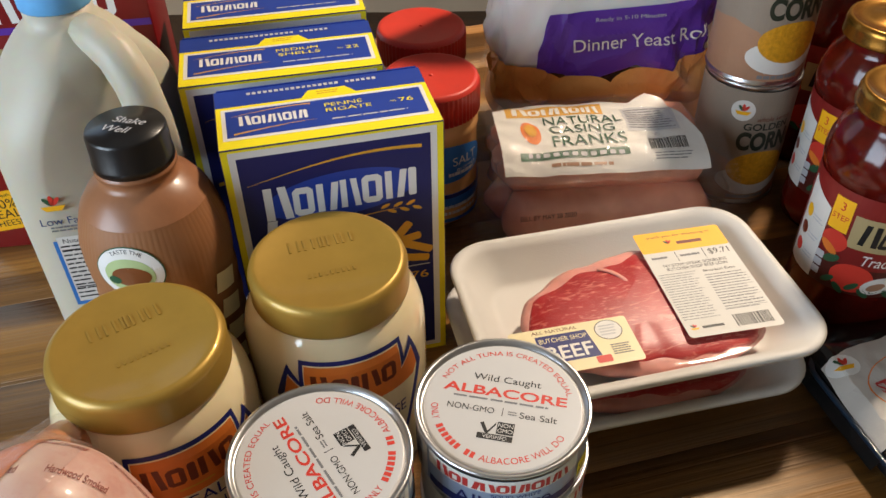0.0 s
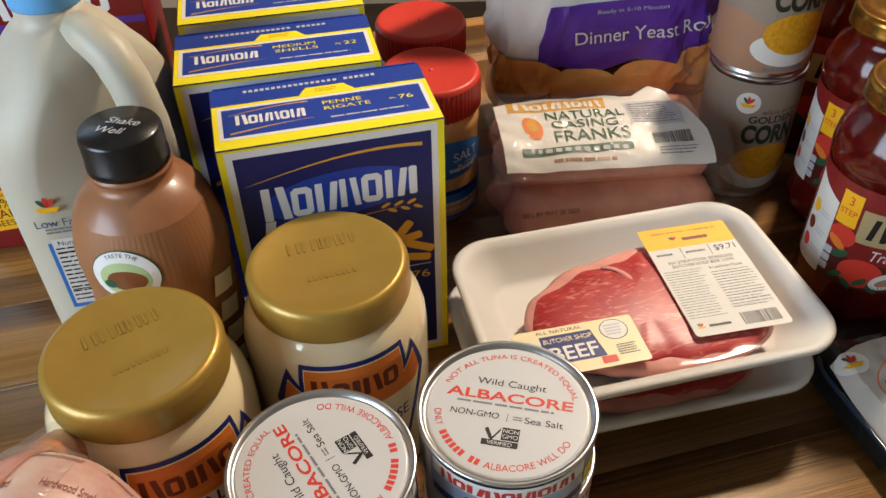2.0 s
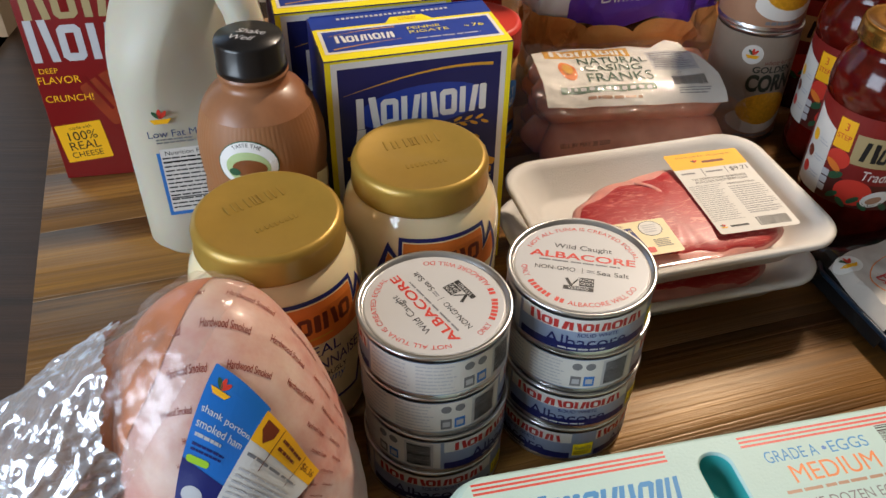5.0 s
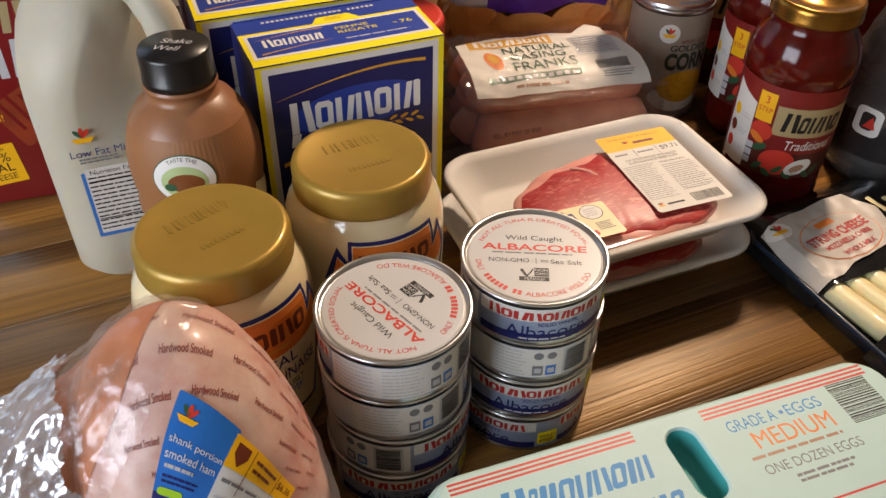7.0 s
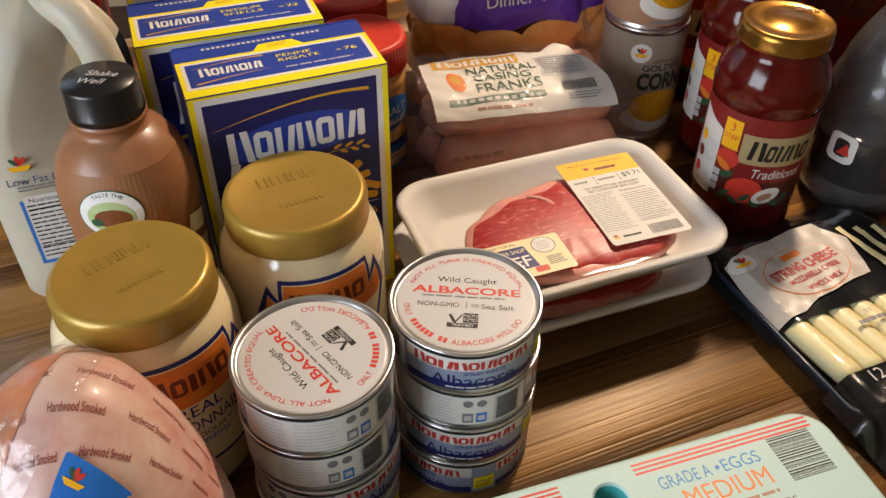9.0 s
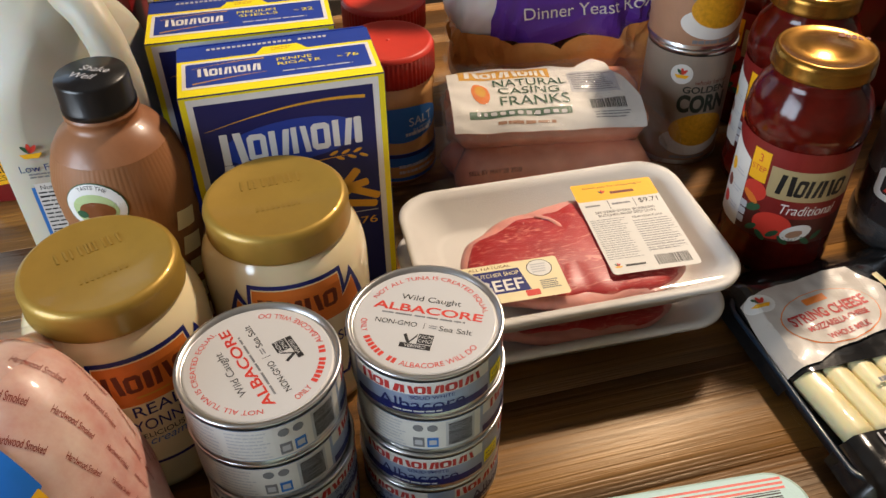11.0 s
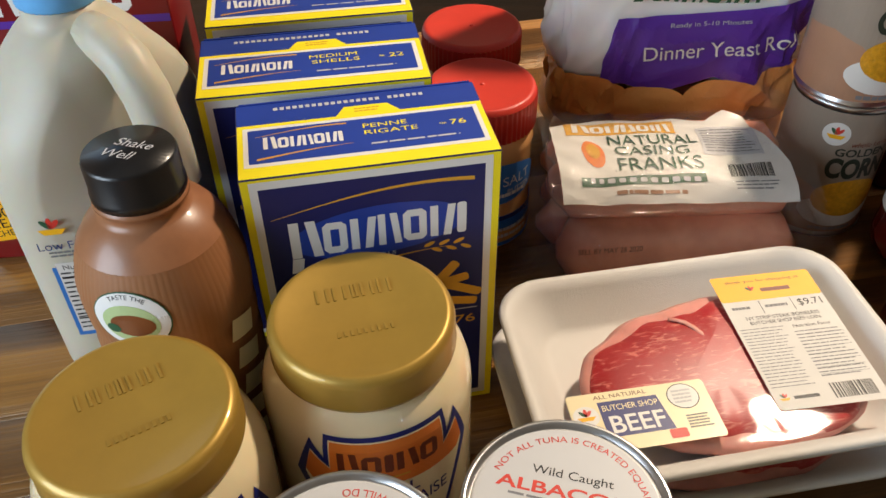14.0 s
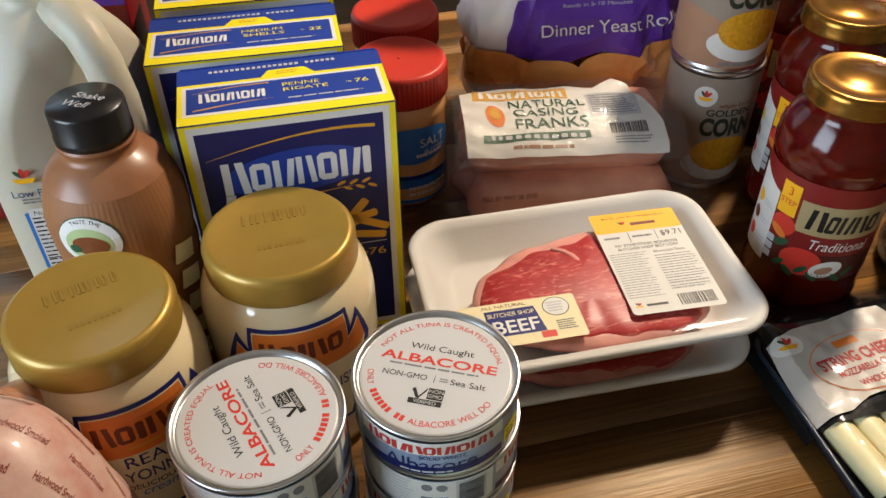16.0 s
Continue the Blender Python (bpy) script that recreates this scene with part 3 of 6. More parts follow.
def tuna_can(m, lid_print, turn=0.0):
    t = thing("tuna_can", m, "short tuna can with blue, white and red label, stacked", "can", "stacked tuna cans")
    r, h = CAN_R, CAN_H
    prof = [(0, 0.0008), (r - 0.004, 0.0008), (r - 0.003, 0), (r - 0.0012, 0), (r - 0.0008, 0.001), (r - 0.0012, 0.0025), (r - 0.0012, h - 0.003), (r, h - 0.0018), (r, h - 0.0004), (r - 0.0006, h),
            (r - 0.0022, h), (r - 0.003, h - 0.0022), (r - 0.0036, h - 0.0024)]
    part("body", lathe(prof, 72), TIN, t)
    part("lid", lathe([(r - 0.0036, h - 0.0024), (r - 0.0044, h - 0.0016), (r - 0.0052, h - 0.0016), (0, h - 0.0016)], 72), CANTOP, t, "white enamelled lid")
    sh = Sheet(round_face(r - 0.0010, -90 + turn), 0.005)
    c = 2 * math.pi * (r - 0.0010)
    z0, z1 = 0.0036, h - 0.0042
    sh.rect(-c / 2, z0, c / 2, z1, SILVERBLUE, 0, "paper_label")
    for x, half in ((0.075, 0.039), (-0.094, 0.034)):
        sh.rect(x - half, z0, x + half, z0 + 0.0055, BOXNAVY, 1)
        sh.rect(x - half, z1 - 0.009, x + half, z1, PAPER, 1)
        sh.blocks(x - 0.033, z1 - 0.0082, x + 0.032, z1 - 0.0014, [1, 1, 1.2, 1, 0.9, 0.9, 0.3, 1, 0.9, 0.9], CANRED, 2, 0.10, inner=PAPER)
        sh.text("SOLID WHITE", x + 0.006, z1 - 0.0112, 0.0026, NAVY, 2)
        sh.text("Albacore", x, z0 + 0.0072, 0.0085, BOXNAVY, 2, w=0.046)
        sh.bars(x - 0.015, z0 + 0.001, x + 0.015, z0 + 0.003, 1, LGREY, 2, 0.6, 5)
    sh.rect(0.1155, z0 + 0.003, 0.1280, z0 + 0.014, YELLOW, 3)
    sh.text("WILD", 0.1218, z0 + 0.0098, 0.0028, NAVY, 4)
    sh.bars(0.1165, z0 + 0.004, 0.1270, z0 + 0.0075, 2, BROWNINK, 4, 0.5, 6)
    sh.rect(-0.058, z0 + 0.0008, 0.034, z1 - 0.0004, PAPER, 1, "back_panel")
    sh.bars(-0.056, z0 + 0.0015, -0.032, z1 - 0.0015, 7, LGREY, 2, 0.36, 7)
    sh.bars(-0.029, z0 + 0.0015, -0.007, z1 - 0.0015, 8, LGREY, 2, 0.36, 8)
    for q in (-0.001, 0.0065):
        sh.disc(q, z1 - 0.0055, 0.0028, 0.0028, GREY, 2)
        sh.rect(q - 0.003, z0 + 0.0025, q + 0.003, z0 + 0.0105, BLUEINK if q > 0 else GREY, 2)
        sh.rect(q - 0.002, z0 + 0.0045, q + 0.002, z0 + 0.0085, LGREY, 3)
    sh.rect(0.0135, z0 + 0.0015, 0.0300, z1 - 0.0015, LGREY, 2, "back_panel")
    sh.barcode(0.0150, z0 + 0.003, 0.0285, z1 - 0.003, 9, False, 3)
    sh.emit(t)
    if lid_print:
        sh = Sheet(flat(pose(0, 0, h - 0.0016)))
        sh.arc("NOT ALL TUNA IS CREATED EQUAL", 0, 0, 0.0322, 90, 140, 0.0034, RED, 1)
        sh.arc("ONLY", 0, 0, 0.0322, 198, 17, 0.0034, RED, 1, True)
        for k in range(9):
            if k != 6:
                a = radians(214 + k * 5.0)
                sh.rect(0.0322 * math.cos(a) - 0.001, 0.0322 * math.sin(a) - 0.0017, 0.0322 * math.cos(a) + 0.001, 0.0322 * math.sin(a) + 0.0017, RED, 1, "brand_shape", 0, 214 + k * 5 + 90)
        sh.arc("ALBACORE WILL DO", 0, 0, 0.0322, 298, 76, 0.0034, RED, 1, True)
        sh.text("Wild Caught", 0.0, 0.0145, 0.0052, BLACK, 1, w=0.033)
        sh.text("ALBACORE", 0.0, 0.0068, 0.0056, RED, 1, w=0.0595, bold=0.02)
        sh.bars(-0.024, 0.0010, 0.026, 0.0026, 1, GREY, 1, 0.7, 11)
        sh.text("NON-GMO", -0.0145, -0.0046, 0.0034, BLACK, 1, w=0.0225)
        sh.rect(0.0005, -0.0070, 0.0008, -0.0022, BLACK, 1)
        sh.bars(0.0032, -0.0060, 0.008, -0.0032, 2, GREY, 1, 0.5, 12)
        sh.text("Sea Salt", 0.0175, -0.0048, 0.0036, BLACK, 1, w=0.0175)
        sh.rect(-0.0005, -0.0175, 0.0075, -0.0105, BLACK, 1)
        sh.text("NON", 0.0035, -0.0124, 0.0022, CANTOP, 2)
        sh.text("GMO", 0.0035, -0.0154, 0.0022, CANTOP, 2)
        sh.poly([(-0.0085, -0.0125), (-0.007, -0.0115), (-0.0045, -0.0165), (-0.001, -0.0108), (-0.0012, -0.0128), (-0.0045, -0.0182), (-0.0058, -0.0175)], BLACK, 1)
        sh.rect(-0.009, -0.0212, 0.0075, -0.0180, BLACK, 1)
        sh.text("VERIFIED", -0.0008, -0.0196, 0.0020, CANTOP, 2)
        sh.emit(t)
    return t


TUNA_A, TUNA_B = (0.0420, 0.2640), (-0.0412, 0.2350)
tuna_can(pose(*TUNA_A, 3 * CAN_H, 0, 0, -12), True, -95)
tuna_can(pose(*TUNA_B, 3 * CAN_H, 0, 0, 124), True, -98)
plain_can = tuna_can(pose(*TUNA_A, 0, 0, 0, -160), False)
copy_thing(plain_can, pose(TUNA_A[0] + 0.001, TUNA_A[1], CAN_H, 0, 0, -114))
copy_thing(plain_can, pose(TUNA_A[0] + 0.0015, TUNA_A[1] + 0.001, 2 * CAN_H, 0, 0, -6))
copy_thing(plain_can, pose(*TUNA_B, 0, 0, 0, -108))
copy_thing(plain_can, pose(TUNA_B[0] + 0.001, TUNA_B[1], CAN_H, 0, 0, -45))
copy_thing(plain_can, pose(TUNA_B[0] - 0.0005, TUNA_B[1] + 0.001, 2 * CAN_H, 0, 0, 10))


# ---- mayonnaise jars ----
MAYO_PROFILE = [(0.0, 0.002), (0.040, 0.002), (0.044, 0.0), (0.0485, 0.004), (0.0505, 0.012), (0.0508, 0.100), (0.0500, 0.109), (0.0476, 0.1175), (0.0435, 0.1240), (0.0395, 0.128), (0.0390, 0.140)]


def mayo_jar(m):
    t = thing("mayonnaise_jar", m, "clear mayonnaise jar with a gold lid and an orange keystone label", "jar", "mayonnaise jars")
    part("jar", lathe(MAYO_PROFILE, 72), MAYO, t)
    r, a, b = 0.0430, 0.1265, 0.1466
    lid = [(r - 0.002, a), (r, a + 0.001), (r + 0.0004, a + 0.003), (r - 0.0004, a + 0.005), (r, b - 0.005), (r - 0.001, b - 0.002), (r - 0.003, b - 0.0002), (r - 0.0045, b), (r - 0.006, b - 0.0008), (0, b - 0.0008)]
    lid_ob = part("lid", lathe(lid, 96), GOLD, t, "matt gold screw lid with raised lettering")
    em = bmesh.new()
    for k, (x, w) in enumerate(((-0.015, 0.006), (-0.007, 0.006), (0.0, 0.003), (0.006, 0.006), (0.014, 0.006))):
        for dx in (-w / 2, w / 2 - 0.0012):
            g = bmesh.ops.create_cube(em, size=1)["verts"]
            bmesh.ops.scale(em, vec=(0.0012, 0.009, 0.0004), verts=g)
            bmesh.ops.translate(em, vec=(x + dx, 0.014, b - 0.0006), verts=g)
    for k in range(9):
        g = bmesh.ops.create_cube(em, size=1)["verts"]
        bmesh.ops.scale(em, vec=(0.0014, 0.0035, 0.0003), verts=g)
        bmesh.ops.translate(em, vec=(-0.012 + 0.003 * k, -0.012, b - 0.0006), verts=g)
    part("raised_brand_shape", em, GOLD, lid_ob, smooth=False)["kind"] = "stuff"
    up = 0.0245
    girth = profile_radius(MAYO_PROFILE[4:])
    sh = Sheet(lambda u, v, h: Vector(((girth(v + up) + h) * math.cos(radians(-90) + u / 0.0508), (girth(v + up) + h) * math.sin(radians(-90) + u / 0.0508), v + up)), 0.005)
    key = [(-0.046, 0.062), (-0.037, 0.088), (-0.030, 0.078), (-0.030, 0.092), (0.030, 0.092), (0.030, 0.078), (0.037, 0.088), (0.046, 0.062), (0.034, 0.030), (0.026, 0.006), (-0.026, 0.006), (-0.034, 0.030)]
    inner = [(-0.041, 0.0625), (-0.0365, 0.0815), (-0.0275, 0.072), (-0.0275, 0.0895), (0.0275, 0.0895), (0.0275, 0.072), (0.0365, 0.0815), (0.041, 0.0625), (0.031, 0.031), (0.024, 0.0085), (-0.024, 0.0085), (-0.031, 0.031)]
    sh.poly(key, NAVY, 1)
    sh.poly(inner, CREAM, 2)
    sh.poly([(-0.0405, 0.0650), (-0.0365, 0.0805), (-0.0272, 0.0710), (-0.0268, 0.0888), (0.0268, 0.0888), (0.0272, 0.0710), (0.0365, 0.0805), (0.0405, 0.0650), (0.037, 0.0590), (-0.037, 0.0590)], ORANGE, 3)
    sh.blocks(-0.0235, 0.0690, 0.0235, 0.0835, [1, 0.95, 0.44, 1.05, 1], BROWNINK, 4, 0.16, inner=ORANGE)
    sh.rect(-0.009, 0.0640, 0.009, 0.0653, GOLDINK, 4)
    sh.text("REAL", 0, 0.0535, 0.0085, NAVY, 4)
    sh.text("MAYONNAISE", 0, 0.0415, 0.0085, NAVY, 4, w=0.058)
    sh.text("DELICIOUSLY", 0, 0.0325, 0.0040, BLACK, 4)
    sh.text("creamy", 0.002, 0.0255, 0.0060, BLUEINK, 4, slant=0.3)
    sh.emit(t)
    return t


jar = mayo_jar(pose(-0.1345, 0.2885, 0, 0, 0, 34))
copy_thing(jar, pose(-0.0480, 0.3475, 0, 0, 0, 18))


# ---- chocolate milk bottle ----
def choc_bottle(m):
    t = thing("chocolate_milk_bottle", m, "plastic bottle of chocolate milk with a black cap and round badge", "bottle")
    prof = [(0.0, 0.002), (0.030, 0.002), (0.034, 0.0), (0.0390, 0.006), (0.0402, 0.014)]
    for k in range(6):
        z = 0.020 + 0.018 * k
        prof += [(0.0402, z), (0.0388, z + 0.006), (0.0402, z + 0.012)]
    prof += [(0.0408, 0.134), (0.0404, 0.145), (0.0378, 0.156), (0.0345, 0.1655)]
    part("bottle", lathe(prof, 240, 0.00014, 80), CHOC, t)
    part("neck", lathe([(0.0345, 0.1655), (0.0290, 0.1735), (0.0225, 0.1785), (0.0202, 0.180), (0.0200, 0.185), (0.0218, 0.1855), (0.0218, 0.1872), (0.019, 0.190)], 64), CHOCNECK, t, "clear streaked bottle neck")
    cap = part("cap", lathe([(0.0200, 0.1882), (0.0214, 0.1886), (0.0214, 0.1925), (0.0209, 0.1932), (0.0209, 0.2070), (0.0199, 0.2092), (0, 0.2092)], 96, 0.0001, 48), BLACKCAP, t, "black ribbed screw cap")
    sh = Sheet(flat(pose(0, 0, 0.2093, 0, 0, -12)))
    sh.text("Shake", 0.001, 0.0048, 0.0055, LGREY, 1, slant=0.25)
    sh.text("Well", -0.003, -0.0040, 0.0055, LGREY, 1, slant=0.25)
    sh.emit(cap)
    rad = profile_radius(prof[-6:])
    sh = Sheet(round_face(0.0404, -84), 0.004)
    for k in range(5):
        sh.poly([(0.036, 0.030 + 0.02 * k), (0.052, 0.026 + 0.02 * k), (0.055, 0.038 + 0.02 * k), (0.039, 0.043 + 0.02 * k)], CREAM, 2)
    sh.emit(t)
    def badge(u, v, h):
        u, v = u * 0.87, 0.1425 + (v - 0.146) * 0.87
        a = radians(-94) + u / 0.036
        return Vector(((rad(v) + h) * math.cos(a), (rad(v) + h) * math.sin(a), v))

    sh = Sheet(badge, 0.004)
    sh.disc(0, 0.146, 0.0195, 0.0185, GREENINK, 3)
    sh.disc(0, 0.146, 0.0188, 0.0178, WHITE, 4)
    sh.disc(0, 0.1445, 0.0140, 0.0122, SAGE, 5)
    sh.disc(0.0010, 0.1440, 0.0108, 0.0072, CHOCLABEL, 6)
    sh.disc(-0.0085, 0.1410, 0.0036, 0.0030, GREENINK, 7)
    sh.arc("TASTE THE", 0, 0.146, 0.0156, 90, 72, 0.0026, BLACK, 5)
    sh.emit(t)
    return t


choc_bottle(pose(-0.1500, 0.3800, 0))


# ---- milk jug ----
def milk_jug(m):
    t = thing("milk_jug", m, "translucent half-gallon plastic milk jug with a looped handle", "jug")
    secs = []
    ease = 0.963
    zs = [0.0, 0.003, 0.010, 0.04, 0.08, 0.105, 0.12, 0.13, 0.14, 0.15, 0.16, 0.17, 0.18, 0.19, 0.20, 0.208, 0.215, 0.221, 0.226, 0.230, 0.234, 0.242]
    for z in zs:
        if z < 0.01:
            w, r = 0.100 + 1.0 * z, 0.030
        elif z < 0.15:
            w, r = 0.112, 0.032
        elif z < 0.234:
            q = (z - 0.15) / 0.084
            w = 0.040 + 0.072 * (1 - q ** 2.6)
            r = min(0.032 + 0.016 * q, w / 2 - 0.0005)
        else:
            w, r = 0.040, 0.0195
        ring = []
        for x, y in rounded(w, w, r, 14):
            a = math.degrees(math.atan2(y, x))
            d = abs((a + 46 + 180) % 360 - 180)
            dent = max(0, 1 - (d / 50) ** 2) ** 0.7 * max(0, 1 - ((z - 0.163) / 0.054) ** 2) ** 0.7
            k = 1 - 0.40 * dent
            ring.append((x * k, y * k, z * ease))
        secs.append(ring)
    part("jug_body", loft(secs), MILK, t)
    d = Vector((math.cos(radians(-46)), math.sin(radians(-46)), 0))
    pts = [d * r + Vector((0, 0, z * ease)) for r, z in ((0.020, 0.228), (0.034, 0.226), (0.047, 0.219), (0.057, 0.203), (0.0635, 0.178), (0.0655, 0.152), (0.064, 0.128), (0.057, 0.110), (0.046, 0.103))]
    part("handle", tube(pts, [0.011, 0.012, 0.0125, 0.0125, 0.0125, 0.0125, 0.0125, 0.012, 0.010], 16, 1.0), MILK, t)
    part("cap", lathe([(0.0, 0.2325), (0.0205, 0.2325), (0.021, 0.2335), (0.021, 0.2485), (0.0195, 0.2505), (0, 0.2505)], 72, 0.0002, 36), BLUECAP, t, "blue screw cap")
    sh = Sheet(flat(pose(-0.0135, -0.0562, 0, 90, 0, 0)))
    store_mark(sh, -0.012, 0.128, 0.0075, 1)
    sh.text("Low Fat Milk", -0.002, 0.1155, 0.0055, INDIGO, 1)
    sh.bars(-0.018, 0.107, 0.010, 0.112, 2, GREY, 1, 0.5, 21)
    sh.rect(-0.020, 0.045, 0.024, 0.100, BLUEINK, 1, "paper_label")
    sh.rect(-0.0175, 0.048, 0.022, 0.103, PAPER, 2, "paper_label")
    sh.text("Nutrition Facts", 0.002, 0.0995, 0.0035, BLACK, 3, w=0.032)
    sh.bars(-0.0165, 0.050, 0.021, 0.097, 13, BLACK, 3, 0.34, 22)
    sh.rect(-0.0165, 0.0915, 0.021, 0.0926, BLACK, 3)
    sh.rect(-0.0165, 0.0600, 0.021, 0.0609, BLACK, 3)
    sh.emit(t)
    return t


milk_jug(pose(-0.2140, 0.4800, 0, 0, 0, 12))


# ---- pasta boxes ----
BOX_W, BOX_D, BOX_H = 0.1268, 0.0660, 0.1855


def pasta_box(m, words, number, label):
    w, d, h = 0.1300, 0.0610, 0.1885
    t = thing("pasta_box", m, label, "box", "row of pasta boxes")
    part("carton", block(0, 0, 0, BOX_W, BOX_D, BOX_H, 0.0009, 2), BOXNAVY, t)
    fit_print = Matrix.Diagonal((BOX_W / w, BOX_H / h, 1, 1))
    fit_top = Matrix.Diagonal((BOX_W / w, BOX_D / d, 1, 1))
    sh = Sheet(flat(pose(0, 0, 0, 90, 0, 0) @ fit_print))
    e = 0.0006
    sh.rect(e, e, w - e, h - e, YELLOW, 0)
    sh.rect(0.0045, 0.0045, w - 0.0045, h - 0.0020, WHITE, 1)
    sh.rect(0.0085, 0.0085, w - 0.0085, h - 0.0065, BOXNAVY, 2)
    sh.disc(0.066, 0.148, 0.046, 0.016, BOXBLUE, 3, rot=4)
    sh.blocks(0.020, 0.1355, 0.112, 0.159, [1.2, 1, 1, 0.9, 1, 1, 0.4], WHITE, 4, 0.16, rise=0.004, inner=BOXBLUE)
    sh.poly([(0.0185, 0.126), (0.0245, 0.126), (0.0260, 0.1355), (0.0200, 0.1355)], WHITE, 4, "brand_shape")
    arc = [(0.012 + 0.104 * k / 12, 0.1625 + 0.0135 * math.sin(math.pi * 0.62 * k / 12)) for k in range(13)]
    sh.poly(arc + [(x, y - 0.0002 - 0.0022 * k / 12) for k, (x, y) in reversed(list(enumerate(arc)))], GOLDINK, 3)
    arc = [(0.012 + 0.090 * k / 12, 0.1145 + 0.0165 * math.sin(math.pi * 0.5 * k / 12)) for k in range(13)]
    sh.poly(arc + [(x, y - 0.0030 + 0.0028 * k / 12) for k, (x, y) in reversed(list(enumerate(arc)))], GOLDINK, 3)
    for k in range(6):
        sh.disc(0.092 + 0.004 * k, 0.1315 + 0.0022 * (-1) ** k, 0.0032, 0.0012, GOLDINK, 4, rot=25 * (-1) ** k)
    sh.text("SINCE 1915", 0.060, 0.1315, 0.0022, LGREY, 4, w=0.028)
    for k, (x, y, a) in enumerate(((0.093, 0.098, 30), (0.103, 0.105, 12), (0.111, 0.098, -25), (0.100, 0.110, 50), (0.108, 0.089, -10))):
        sh.rect(x - 0.011, y - 0.003, x + 0.011, y + 0.003, GOLDINK, 4, "pasta_picture", 0.002, a)
    if number:
        sh.text("No", 0.103, 0.0735, 0.0026, GOLDINK, 4)
        sh.text(number, 0.112, 0.0735, 0.0062, GOLDINK, 4, w=0.012)
    sh.rect(0.088, 0.0815, 0.119, 0.0822, LGREY, 4)
    sh.bars(0.022, 0.012, 0.108, 0.018, 2, LGREY, 4, 0.5, 31)
    sh.emit(t)
    sh = Sheet(flat(pose(0, 0, BOX_H, 0, 0, 0) @ fit_top))
    sh.rect(e, e, w - e, d - e, BOXBLUE, 0)
    sh.rect(e, e, w - e, 0.0425, YELLOW, 1)
    sh.poly([(0.052, 0.0425), (0.057, 0.0500), (0.080, 0.0500), (0.086, 0.0425)], YELLOW, 1)
    sh.bars(0.062, 0.0440, 0.076, 0.0485, 2, GOLDINK, 2, 0.45, 33)
    sh.rect(0.0035, 0.0085, w - 0.0035, 0.0400, WHITE, 2)
    sh.rect(0.0060, 0.0110, w - 0.0060, 0.0378, BOXBLUE, 3)
    sh.blocks(0.0135, 0.0215, 0.0535, 0.0310, [1.2, 1, 1, 0.9, 1, 1, 0.4], WHITE, 5, 0.16, inner=BOXBLUE)
    arc = [(0.0095 + 0.047 * k / 10, 0.0318 + 0.0045 * math.sin(math.pi * 0.6 * k / 10)) for k in range(11)]
    sh.poly(arc + [(x, y - 0.0003 - 0.0008 * k / 10) for k, (x, y) in reversed(list(enumerate(arc)))], GOLDINK, 4)
    arc = [(0.0100 + 0.048 * k / 10, 0.0145 + 0.0045 * math.sin(math.pi * 0.5 * k / 10)) for k in range(11)]
    sh.poly(arc + [(x, y - 0.0014 + 0.0012 * k / 10) for k, (x, y) in reversed(list(enumerate(arc)))], GOLDINK, 4)
    a, b = words
    if a:
        sh.text(a, 0.0700 + 0.0012 * len(a), 0.0315, 0.0034, YELLOW, 5, w=0.0046 * len(a))
        sh.text(b, 0.0700 + 0.0014 * len(b), 0.0260, 0.0034, YELLOW, 5, w=0.0046 * len(b))
        sh.text("No", 0.1055, 0.0265, 0.0018, YELLOW, 5)
        sh.text(number, 0.1135, 0.0268, 0.0040, YELLOW, 5, w=0.0085)
    sh.bars(0.0670, 0.0158, 0.1180, 0.0175, 1, LGREY, 5, 0.7, 35)
    for k in range(24):
        if k != 17:
            sh.rect(0.020 + 0.0034 * k, 0.0535, 0.0222 + 0.0034 * k, 0.0560, LGREY, 2, "date_print")
    sh.emit(t)
    # glued end flaps
    part("flap_edge", block(0.002, BOX_D - 0.0006, BOX_H - 0.0004, BOX_W - 0.002, BOX_D + 0.0004, BOX_H + 0.0006), BOXBLUE, t, smooth=False)
    return t


pasta_box(pose(-0.1090, 0.3895, 0, 0, 0.3, 14.4), ("PENNE", "RIGATE"), "76", "blue and yellow carton of penne rigate pasta")
pasta_box(pose(-0.1475, 0.4600, 0, 0, 0, 12.5), ("MEDIUM", "SHELLS"), "22", "blue and yellow carton of medium shells pasta")
pasta_box(pose(-0.1640, 0.5400, 0, 0, 0, 12.5), ("", ""), "", "blue and yellow pasta carton behind two others")


